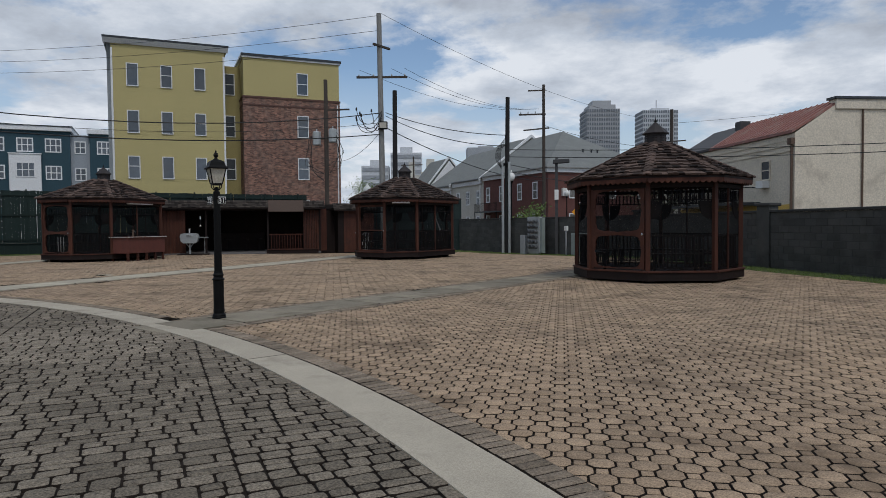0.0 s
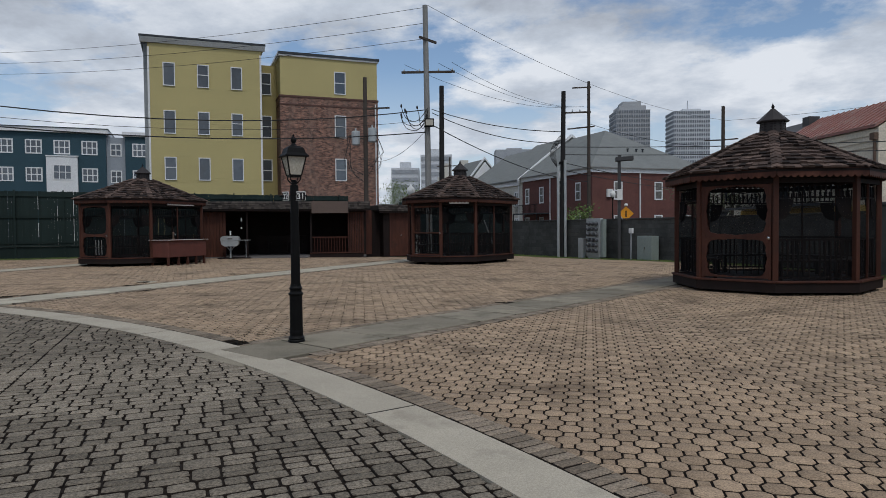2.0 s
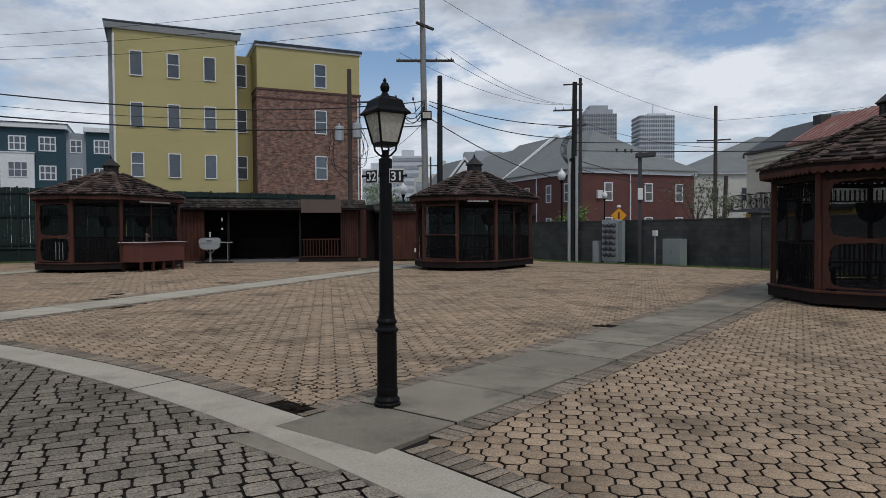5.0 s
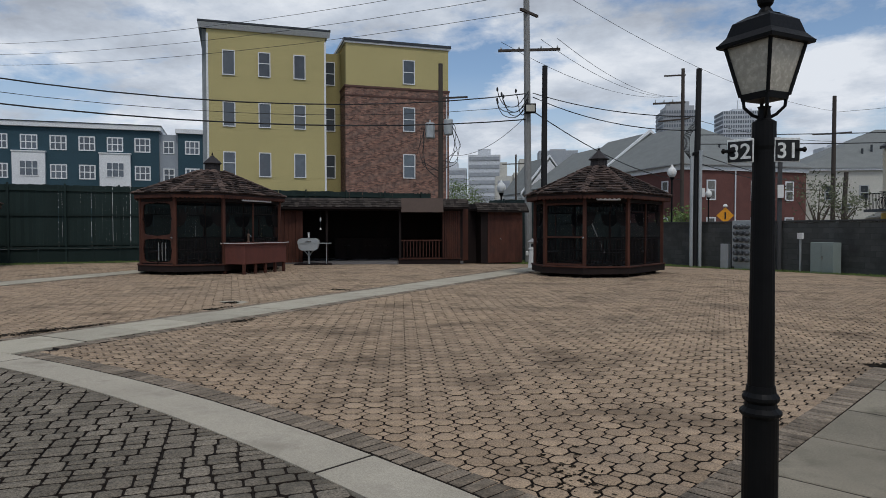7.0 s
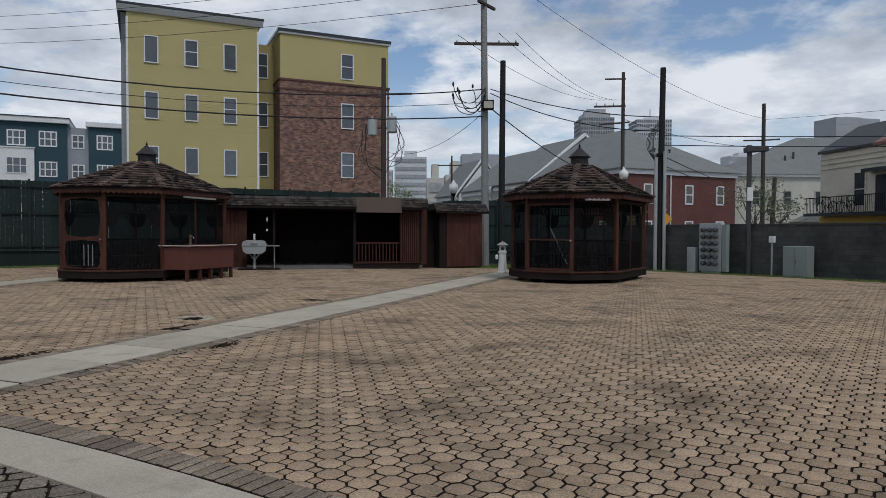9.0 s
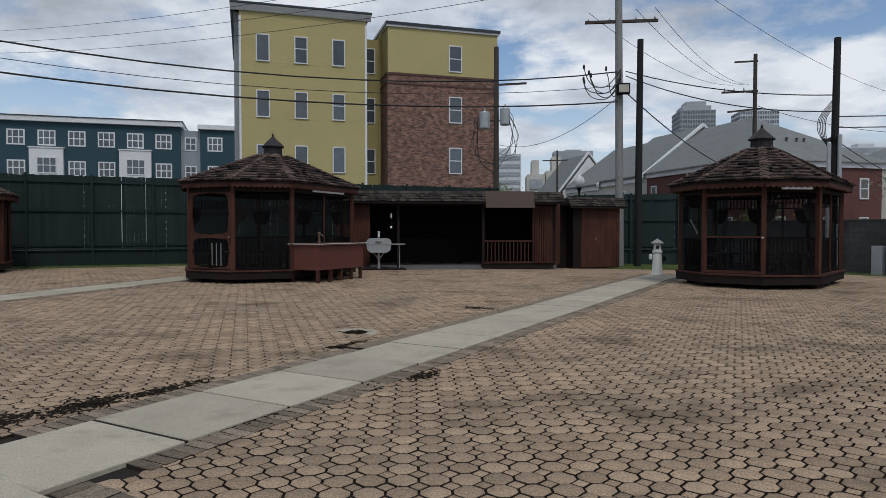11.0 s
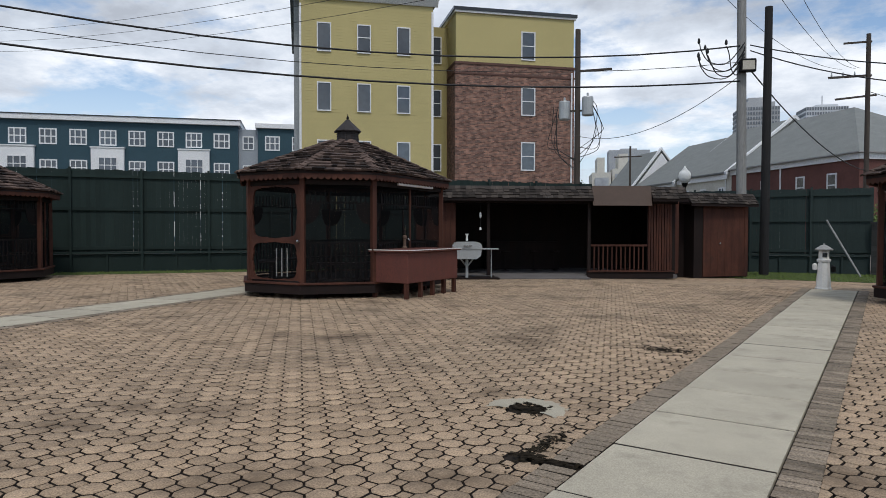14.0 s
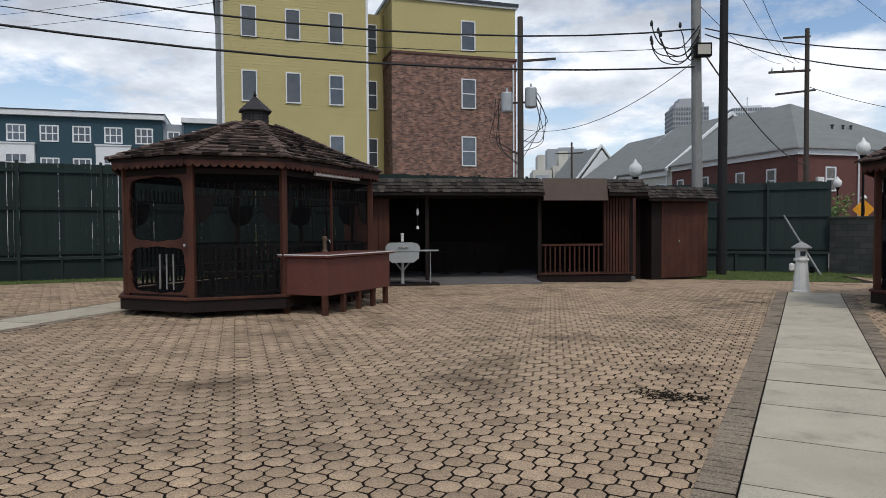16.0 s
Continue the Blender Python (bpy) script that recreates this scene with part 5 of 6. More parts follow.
gal = part("gallery", box(-1.6, 0.0, 8.6, 14.6, 2.9, 3.05), "dark_pane", h1, "dark iron gallery on posts")
part("gallery_rail", box(-1.6, -1.54, 8.6, 14.6, 3.95, 4.0), "black_metal", gal)
for k in range(21):
    part("baluster", box(-1.585, -1.555, 8.6 + 0.298 * k, 8.63 + 0.298 * k, 3.05, 3.95), "black_metal", gal)
for y in (8.7, 11.6, 14.5):
    part("gallery_post", box(-1.6, -1.5, y - 0.05, y + 0.05, 0, 2.9), "black_metal", gal)
for x in (6.3, 7.4, 8.2):
    part("roof_vent", lathe([(0.09, 9.2), (0.09, 9.62), (0.15, 9.64), (0.15, 9.72)], 8, pose(x, 3.0, 0)), "dark_pane", h1)


def terrace_unit(y0, y1, low, ridge, wall, label, w=HX):
    """A house of the terrace behind: gabled section with a raised white party-wall coping at its near end."""
    g = thing("town_house", pose(3.5, 70.4, -0.06, 0, 0, 30), label, "house", "terrace behind the wall")
    part("wall", prism([(0, 0), (w, 0), (w, low), (w / 2, ridge - 0.25), (0, low)], -y1, -y0 - 0.02, UP90), wall, g)
    for x0, z0, x1, z1, nm in ((-0.4, low - 0.12, w / 2, ridge, "roof"), (w / 2, ridge, w + 0.4, low - 0.12, "rear_roof")):
        part(nm, prism([(x0, z0), (x1, z1), (x1, z1 + 0.16), (x0, z0 + 0.16)], -y1, -y0 - 0.02, UP90), "grey_roof", g)
    for x0, z0, x1, z1 in ((-0.55, low - 0.2, w / 2, ridge + 0.25), (w / 2, ridge + 0.25, w + 0.55, low - 0.2)):
        part("coping", prism([(x0, z0 - 0.1), (x1, z1 - 0.1), (x1, z1 + 0.24), (x0, z0 + 0.24)], -y0 - 0.42, -y0 - 0.03, UP90), "white", g)
    part("cornice", box(-0.2, 0.0, y0 + 0.5, y1, low - 0.65, low - 0.15), "white", g)
    n = max(2, int((y1 - y0) / 3.0))
    for k in range(n):
        for z in (0.75, 4.0):
            window(g, -(y0 + (k + 0.5) * (y1 - y0) / n) - 0.5, z, 1.0, 1.8, SIDE_X, "white", (("v", 0.5), ("h", 0.5)), fw=0.13)
    part("downpipe", rod((-0.1, y0 + 0.8, 0), (-0.1, y0 + 0.8, low - 0.7), 0.07), "white", g)
    return g


terrace_unit(15.2, 24.6, 7.2, 12.45, "house_pale", "cream rendered town house with a grey roof and white coping")
terrace_unit(24.62, 34.0, 6.9, 12.0, "house_pale", "pale rendered town house behind with grey roof and coping")
terrace_unit(35.0, 43.0, 6.6, 11.6, "white", "white rendered house at the end of the terrace", 7.6)

# pale house behind the far pole: hipped towards the street, gabled at its far end
gh = thing("town_house", pose(15.4, 79.0, -0.06, 0, 0, 10), "pale rendered house with a dark slate roof", "house")
part("wall", prism([(0, 0), (9.0, 0), (9.0, 7.4), (4.5, 11.4), (0, 7.4)], 9.7, 15.0, Matrix(((0, 0, 1, 0), (1, 0, 0, 0), (0, 1, 0, 0), (0, 0, 0, 1)))), "house_pale", gh)
part("front_wall", box(0, 9.7, 0, 9.0, 0, 7.4), "house_pale", gh)
bm = bmesh.new()
b = [bm.verts.new(v) for v in ((-0.4, -0.4, 7.41), (15.2, -0.4, 7.41), (15.2, 9.4, 7.41), (-0.4, 9.4, 7.41), (9.6, 4.5, 11.8), (15.2, 4.5, 11.8))]
for f in ((0, 1, 5, 4), (2, 3, 4, 5), (3, 0, 4), (1, 2, 5), (0, 3, 2, 1)):
    bm.faces.new([b[i] for i in f])
part("roof", bm, "grey_roof", gh)
for y0, z0, y1, z1 in ((-0.5, 7.2, 4.5, 11.7), (4.5, 11.7, 9.5, 7.2)):
    part("rake_trim", prism([(y0, z0), (y1, z1), (y1, z1 + 0.34), (y0, z0 + 0.34)], 15.21, 15.32, Matrix(((0, 0, 1, 0), (1, 0, 0, 0), (0, 1, 0, 0), (0, 0, 0, 1)))), "white", gh)
part("soffit", box(-0.3, 15.0, -0.3, 0.0, 7.2, 7.4), "white", gh)
for x, z in ((2.3, 4.3), (5.6, 4.3), (8.9, 4.3), (12.2, 4.3), (3.9, 3.2)):
    window(gh, x, z, 0.9, 1.5 if z > 4 else 0.8, I4, "house_grey", (("h", 0.5),), fw=0.1, pane="dark_pane")
porch = part("porch_roof", prism([(6.2, 2.6), (8.2, 3.5), (10.2, 2.6)], 0.0, 1.6, UP90), "grey_roof", gh)
part("vent_pipe", rod((7.6, 1.6, 9.2), (7.6, 1.6, 9.9), 0.1), "dark_pane", gh)
part("vent_pipe", rod((6.6, 1.4, 8.9), (6.6, 1.4, 9.5), 0.1), "dark_pane", gh)

# old cream building with the red roof
CR = pose(16.0, 39.4, -0.06, 0, 0, math.degrees(math.atan2(52.1 - 39.4, 12.95 - 16.0)) - 90)
cr = thing("old_building", CR, "old stained cream rendered building with red metal roof", "building")
# local y runs along the long side, x to the east
part("wall", prism([(0, 0), (16.0, 0), (16.0, 7.9), (2.4, 7.9), (0, 6.3)], -13.4, 0, UP90), "cream", cr)
OLD_ROOF = [(-0.15, 6.32), (2.6, 8.0), (5.0, 8.05), (5.0, 8.2), (2.6, 8.15), (-0.15, 6.48)]
part("roof", prism(OLD_ROOF, -9.0, -0.02, UP90), "red_roof", cr)
part("far_roof", prism(OLD_ROOF, -13.5, -9.02, UP90), "steel_dark", cr, "dark far end of the roof")
bm = bmesh.new()
for k in range(17):
    yy = 0.35 + k * 0.5
    add_prism(bm, [(-0.15, 6.48), (2.6, 8.15), (2.6, 8.20), (-0.15, 6.53)], -yy - 0.04, -yy, UP90)
part("roof_seams", bm, "red_roof", cr)
part("parapet", box(2.3, 16.0, -0.12, 0.5, 7.6, 8.15, None, 0.03), "cream", cr)
part("parapet_cap", box(2.2, 16.1, -0.2, 0.58, 8.152, 8.28), "dark_pane", cr)
part("chimney", box(1.9, 2.6, 8.7, 9.4, 7.4, 8.3), "steel_dark", cr)
for z in (5.35, 5.65, 5.95):
    part("string_course", box(-0.06, 0.0, 0.3, 13.4, z, z + 0.07), "cream", cr)
part("downpipe", rod((-0.1, 0.15, 0), (-0.1, 0.15, 5.9), 0.07), "rust", cr)
part("downpipe", rod((3.9, -0.08, 0), (3.9, -0.08, 7.6), 0.05), "rust", cr)
part("rain_head", box(-0.22, 0.0, 0.0, 0.35, 5.7, 6.05), "rust", cr)
SIDE = pose(0, 0, 0, 0, 0, -90)
for y0, z0, w, h in ((2.2, 3.9, 0.9, 1.15), (6.2, 3.4, 0.95, 1.6), (9.6, 3.0, 0.95, 2.0)):
    wn_ = window(cr, -y0 - w, z0, w, h, pose(0, 0, 0, 0, 0, -90) @ pose(0, 0, 0), "cream", (("h", 0.5),), fw=0.07, pane="dark_pane")
ac = part("air_conditioner", box(-0.45, 0.1, 2.3, 3.0, 3.45, 3.88, None, 0.02), "white_paint", cr, "white window air conditioner")
part("lower_wall", box(-0.06, -0.002, 0.3, 13.4, 0, 2.45), "old_yellow", cr)
# balcony with railing
bal = part("balcony", box(-1.25, 0.0, 3.2, 13.2, 2.5, 2.66), "dark_pane", cr, "dark iron balcony")
part("top_rail", box(-1.25, -1.20, 3.2, 13.2, 3.55, 3.6), "black_metal", bal)
rail_bar = mesh_of(box(-1.235, -1.215, 0, 0.02, 2.66, 3.55), "baluster", "black_metal")
for k in range(77):
    alike("baluster", rail_bar, pose(0, 3.2 + 0.13 * k, 0), bal)
part("end_rail", box(-1.25, 0, 3.2, 3.24, 3.5, 3.55), "black_metal", bal)
part("door", box(-0.05, 0.02, 7.9, 8.9, 2.66, 4.7), "dark_pane", cr)
part("door_hood", box(-0.7, 0.0, 7.6, 9.2, 4.85, 5.05), "dark_pane", cr)


def bicycle(m):
    b = thing("bicycle", m, "black bicycle leaning on the balcony railing", "bicycle", "bicycles on the balcony")
    for x in (-0.52, 0.52):
        w = part("wheel", bmesh.new(), "black_metal", b)
        bm = bmesh.new()
        tube(bm, [(x + 0.33 * math.cos(2 * math.pi * k / 20), 0, 0.35 + 0.33 * math.sin(2 * math.pi * k / 20)) for k in range(21)], 0.025, 5)
        for k in range(6):
            a_ = math.pi * k / 6
            add_rod(bm, (x - 0.32 * math.cos(a_), 0, 0.35 - 0.32 * math.sin(a_)), (x + 0.32 * math.cos(a_), 0, 0.35 + 0.32 * math.sin(a_)), 0.004, 3)
        w.data = mesh_of(bm, "wheel", "black_metal")
    bm = bmesh.new()
    for p, q in (((-0.52, 0.35), (-0.1, 0.32)), ((-0.52, 0.35), (-0.2, 0.85)), ((-0.1, 0.32), (-0.2, 0.9)), ((-0.2, 0.82), (0.36, 0.86)), ((-0.1, 0.32), (0.36, 0.8)), ((0.34, 1.0), (0.52, 0.35))):
        add_rod(bm, (p[0], 0, p[1]), (q[0], 0, q[1]), 0.018, 5)
    part("frame", bm, "black_metal", b)
    part("saddle", box(-0.32, -0.08, -0.06, 0.06, 0.9, 0.95, None, 0.02), "black_paint", b)
    part("handlebar", rod((0.34, -0.26, 1.02), (0.34, 0.26, 1.02), 0.015, 5), "black_metal", b)


bicycle(CR @ pose(-0.9, 11.6, 2.66, 0, 0, 90))
bicycle(CR @ pose(-0.8, 10.2, 2.66, 0, 0, 84))

# ---- distant towers and blocks ----
def tower(x, y, w, d, h, cols, rows, mat, label, crown=True, turn=8):
    t = thing("office_tower", pose(x, y, -0.06, 0, 0, turn) @ Matrix.Scale(2.25, 4), label, "tower", "distant towers")
    part("wall", box(0, w, 0, d, 0, h), mat, t)
    bm = bmesh.new()
    cw, rh = w / cols, h / rows
    for c in range(cols):
        for r in range(rows // 3, rows):
            add_box(bm, c * cw + cw * 0.22, (c + 1) * cw - cw * 0.22, -0.4, -0.002, r * rh + rh * 0.3, (r + 1) * rh - rh * 0.12)
    nd = max(2, int(d / cw))
    for c in range(nd):
        for r in range(rows // 3, rows):
            add_box(bm, -0.4, -0.002, c * d / nd + cw * 0.22, (c + 1) * d / nd - cw * 0.22, r * rh + rh * 0.3, (r + 1) * rh - rh * 0.12)
    part("window_grid", bm, "tower_pane", t)["kind"] = "stuff"
    if crown:
        part("crown", box(w * 0.1, w * 0.9, d * 0.1, d * 0.9, h, h + 3.0), mat, t)
        part("crown", box(w * 0.22, w * 0.78, d * 0.2, d * 0.8, h + 3.0, h + 6.0), mat, t)
    else:
        part("crown", box(w * 0.3, w * 0.8, d * 0.2, d * 0.8, h, h + 2.0), mat, t)
        part("mast", rod((w * 0.5, d * 0.5, h), (w * 0.5, d * 0.5, h + 9), 0.4), mat, t)
    return t


tower(82.0, 1000, 21.5, 21, 75.5, 14, 26, "tower", "grey stepped office tower far away")
tower(186.0, 1150, 26.0, 20, 84.5, 16, 26, "tower_pale", "pale gridded office tower far away", False)
def slab_block(x, y, w, d, h, rows, mat, label, turn=10):
    t = thing("city_block", pose(x, y, -0.06, 0, 0, turn), label, "building", "distant city blocks")
    part("wall", box(0, w, 0, d, 0, h), mat, t)
    for r in range(rows):
        part("window_band", box(0.4, w - 0.4, -0.2, -0.002, h - (r + 1) * h * 0.6 / rows + 0.8, h - r * h * 0.6 / rows - 0.8), "band_pane", t)
    part("plant_room", box(w * 0.3, w * 0.7, d * 0.2, d * 0.8, h, h + 2.5), mat, t)


slab_block(-84.0, 900, 51.0, 30, 106.0, 4, "tower", "grey concrete block beyond the roofs")
slab_block(-54.0, 262, 12.5, 12, 30.5, 6, "tower_pale", "pale banded block beyond the roofs")
slab_block(-66.0, 262, 11.0, 10, 25.5, 5, "tower_pale", "far pale flat-roofed block")
slab_block(-21.2, 120, 2.9, 8, 10.6, 2, "house_pale", "small pale flat-roofed house far behind")
slab_block(-18.2, 121, 3.6, 8, 11.2, 2, "house_pale", "small pale flat-roofed house behind the roofs")
slab_block(141.0, 500, 26.0, 14, 56.0, 7, "tower_pale", "far pale banded flat-roofed block")
slab_block(432.0, 1000, 75.0, 40, 164.0, 9, "tower", "far dark grey office block", 20)


# ---- trees ----
def tree(x, y, h, spread, mat, seed, label, z0=0.35, n=1500):
    rnd = random.Random(seed)
    t = thing("tree", pose(x, y, -0.06), label, "tree", "trees behind the yard")
    bm = bmesh.new()
    add_rod(bm, (0, 0, 0), (0.1, 0, h * 0.5), 0.16, 8, 0.09)
    tips = []
    for k in range(9):
        a = 2 * math.pi * k / 9 + rnd.uniform(-0.3, 0.3)
        r = spread * rnd.uniform(0.5, 0.9)
        p = Vector((r * math.cos(a), r * math.sin(a), h * rnd.uniform(0.55, 0.95)))
        add_rod(bm, (0.05, 0, h * rnd.uniform(z0, 0.5)), p, 0.05, 5, 0.012)
        tips.append(p)
        tips.append(p * 0.6 + Vector((0, 0, h * 0.3)))
    part("trunk", bm, "bark", t)
    bm = bmesh.new()
    for k in range(n):
        c = rnd.choice(tips)
        p = c + Vector((rnd.gauss(0, 1), rnd.gauss(0, 1), rnd.gauss(0, 0.8))) * spread * 0.24
        u = Vector((rnd.uniform(-1, 1), rnd.uniform(-1, 1), rnd.uniform(-1, 1))).normalized()
        v = u.orthogonal().normalized()
        s_ = rnd.uniform(0.07, 0.17)
        bm.faces.new([bm.verts.new(p + q) for q in (u * s_, v * s_ * 0.5, -u * s_, -v * s_ * 0.5)])
    part("crown", bm, mat, t)
    return t


tree(-23.2, 100.0, 9.0, 3.0, "leaf", 41, "young bright green tree behind the shelter")
tree(-20.6, 104.0, 7.2, 2.6, "leaf_dull", 43, "half-bare dull green tree between far houses", 0.3, 900)
tree(11.5, 60.0, 5.4, 2.2, "leaf_dull", 44, "half-bare shrub by the brick house", 0.2, 500)
tree(1.8, 58.0, 3.2, 1.3, "leaf", 45, "green shrub behind the wall", 0.2, 600)
tree(13.8, 61.5, 4.6, 1.8, "leaf_dull", 46, "half-bare shrub by the grey house", 0.2, 400)


# ---- overhead wires ----
def wire(a, b, drop, r, label="black overhead utility cable strung between poles"):
    w = part("overhead_cable", tube(bmesh.new(), sag(a, b, drop), r, 5), "wire")
    tagged(w, label, "cable", "overhead cables")


LX, LY = -7.2 - 0.78 * 33, 41.0 - 0.63 * 33
wire((-7.2, 41.0, 8.3), (LX, LY, 8.3), 1.6, 0.028)
wire((-7.2, 41.0, 7.7), (LX, LY, 7.6), 1.4, 0.012, "thin black overhead wire strung between poles")
wire((-7.2, 41.0, 7.0), (LX, LY, 7.0), 1.15, 0.03)
lp = pole(LX, LY, 10.0, 0.17, "pole_wood", "wooden power pole behind the green fence")
wire((-7.0, 41.0, 8.3), (0.47, 38.45, 6.4), 0.3, 0.022)
wire((-7.0, 41.0, 8.1), (0.47, 38.45, 5.8), 0.45, 0.022)
wire((-7.0, 41.0, 7.4), (3.0, 66.5, 5.6), 0.7, 0.028)
wire((-7.2, 41.0, 7.3), (-15.0, 53.3, 7.0), 1.0, 0.014, "thin black overhead wire strung between poles")
for dx in (-1.4, 0.6, 1.4):
    wire((-7.2 + dx, 41.0, 10.95), (3.0 + dx * 0.4 - 1.0, 66.5, 12.6), 0.8, 0.012, "thin black overhead wire strung between poles")
for dz in (0.0, -0.9, -1.8):
    wire((-7.2, 41.0, 14.2 + dz), (-75.0, 60.0, 20.5 + dz), 1.4, 0.014, "thin black overhead wire strung between poles")
wire((-7.2, 41.0, 14.3), (15.9, 71.1, 11.6), 1.2, 0.012, "thin black overhead wire strung between poles")
wire((3.0, 66.5, 11.0), (15.9, 71.1, 9.0), 0.5, 0.02, "thin black overhead wire strung between poles")
wire((15.9, 71.1, 11.5), (50.0, 52.0, 13.5), 0.8, 0.015, "thin black overhead wire strung between poles")
for z in (4.6, 4.2):
    wire((0.42, 38.45, z + 1.0), (34.0, 31.0, z + 0.9), 0.5, 0.02)
for z in (4.5, 4.1):
    wire((0.42, 38.45, z + 0.3), (15.9, 71.1, z + 0.6), 0.3, 0.02)


# ---- pavers ----
def inside_yard(x, y):
    """Clear of the verge along the block wall and of the fence's foot."""
    for (ax, ay), (bx, by) in zip(WALL, WALL[1:]):
        if min(ay, by) <= y <= max(ay, by):
            if ((bx - ax) * (y - ay) - (by - ay) * (x - ax)) / math.hypot(bx - ax, by - ay) > -1.0:
                return False
    if x < -2.6 and y > 38.2 - 0.12 * (x + 8.0):
        return False
    return -0.63 * (x + 27.66) + 0.78 * (y - 31.6) < -1.15


def strip_offset(p, x, y):
    """Along and across a concrete strip."""
    (px_, py_), (dx, dy), n = p
    return (x - px_) * dx + (y - py_) * dy, (x - px_) * dy - (y - py_) * dx


HOLES = ((-10.84, 19.18, 0.19, 0.17), (-10.48, 18.02, 0.20, 0.08), (-3.66, 10.46, 0.26, 0.12), (-0.70, 15.12, 0.22, 0.12))


def in_hole(x, y):
    for hx, hy, a_, b_ in HOLES:
        u, v = (x - hx) * 0.256 + (y - hy) * 0.967, (x - hx) * 0.967 - (y - hy) * 0.256
        if (u / b_) ** 2 + (v / a_) ** 2 < 1:
            return True
    return False


def clear_of_strips(x, y, gap):
    for p in PATHS:
        s_, o = strip_offset(p, x, y)
        if abs(o) < 0.5 + gap and -0.30 < s_ < p[2] + 0.1:
            return False
    return True


def piece_arrays(shape, inset, z):
    """Unit piece: outer ring at joint level, inner ring on top."""
    cx = sum(p[0] for p in shape) / len(shape)
    cy = sum(p[1] for p in shape) / len(shape)
    top = [(cx + (x - cx) * inset, cy + (y - cy) * inset) for x, y in shape]
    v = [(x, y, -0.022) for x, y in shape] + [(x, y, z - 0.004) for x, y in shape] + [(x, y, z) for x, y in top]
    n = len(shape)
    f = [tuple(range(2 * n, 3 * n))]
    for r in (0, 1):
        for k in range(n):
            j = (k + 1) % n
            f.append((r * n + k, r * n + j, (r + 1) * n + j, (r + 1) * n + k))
    return np.array(v), f


def scatter(name, arrays, places, mat, label, category, seed, parent=None):
    """Many alike pieces joined: each placed by x, y, turn, with a slight tilt and height of its own."""
    v0, f0 = arrays
    n, k = len(places), len(v0)
    rs = np.random.RandomState(seed)
    pl = np.array(places)
    c, s_ = np.cos(pl[:, 2])[:, None], np.sin(pl[:, 2])[:, None]
    sx, sy = (pl[:, 3][:, None], pl[:, 4][:, None]) if pl.shape[1] > 3 else (1.0, 1.0)
    vx, vy = v0[:, 0][None] * sx, v0[:, 1][None] * sy
    tilt = rs.normal(0, 0.012, (n, 2))
    x = pl[:, 0][:, None] + vx * c - vy * s_
    y = pl[:, 1][:, None] + vx * s_ + vy * c
    gz = np.array([ground_z(p[0], p[1]) for p in places])[:, None]
    z = gz + v0[:, 2][None] + rs.normal(0, 0.0012, (n, 1)) + np.where(v0[:, 2][None] > -0.015, vx * tilt[:, :1] + vy * tilt[:, 1:], 0)
    verts = np.stack([x, y, z], -1).reshape(-1, 3)
    me = bpy.data.meshes.new(name)
    sizes = np.array([len(f) for f in f0])
    flat = np.concatenate([np.array(f) for f in f0])
    loops = (flat[None] + (np.arange(n) * k)[:, None]).ravel()
    totals = np.tile(sizes, n)
    me.vertices.add(len(verts))
    me.vertices.foreach_set("co", verts.ravel())
    me.loops.add(len(loops))
    me.loops.foreach_set("vertex_index", loops.astype(np.int32))
    me.polygons.add(len(totals))
    me.polygons.foreach_set("loop_start", np.concatenate([[0], np.cumsum(totals)[:-1]]).astype(np.int32))
    me.polygons.foreach_set("loop_total", totals.astype(np.int32))
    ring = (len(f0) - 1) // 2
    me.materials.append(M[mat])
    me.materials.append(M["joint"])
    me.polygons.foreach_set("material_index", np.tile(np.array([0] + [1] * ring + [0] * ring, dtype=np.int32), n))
    me.update(calc_edges=True)
    ob = new(name, me)
    if parent is not None:
        ob.parent = parent
        ob["label"], ob["kind"] = label, "stuff"
    else:
        tagged(ob, label, category, kind="stuff")
    return ob


def single_pieces(name, arrays, places, mat, seed, parent):
    """The same pieces as objects of their own on one mesh."""
    me = bpy.data.meshes.new(name)
    me.from_pydata([tuple(v) for v in arrays[0]], [], arrays[1])
    me.materials.append(M[mat])
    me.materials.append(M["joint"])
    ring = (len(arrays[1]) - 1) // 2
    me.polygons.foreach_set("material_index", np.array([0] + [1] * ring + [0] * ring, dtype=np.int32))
    r_ = random.Random(seed)
    for pl in places:
        ob = new(name, me)
        ob.parent = parent
        ob.matrix_basis = pose(pl[0], pl[1], r_.gauss(0, 0.0012), r_.gauss(0, 0.7), r_.gauss(0, 0.7), math.degrees(pl[2]))
        if len(pl) > 3:
            ob.scale = (pl[3], pl[4], 1)


PITCH = 0.176
hp, hs = PITCH / 2 - 0.0075, PITCH * 0.158 - 0.0025
OCT = [(hp, -hs), (hp, hs), (hs, hp), (-hs, hp), (-hp, hs), (-hp, -hs), (-hs, -hp), (hs, -hp)]
q_ = PITCH * 0.354 - 0.0135
SQ = [(q_, 0), (0, q_), (-q_, 0), (0, -q_)]
oct_arr, sq_arr = piece_arrays(OCT, 0.95, 0.003), piece_arrays(SQ, 0.90, 0.002)


def sector_of(x, y):
    o1, o2, o3 = strip_offset(PATH1, x, y)[1], strip_offset(PATH2, x, y)[1], strip_offset(PATH3, x, y)[1]
    if o1 > 0:
        return 0
    if o2 > 0:
        return 1
    return 2 if o3 > 0 else 3


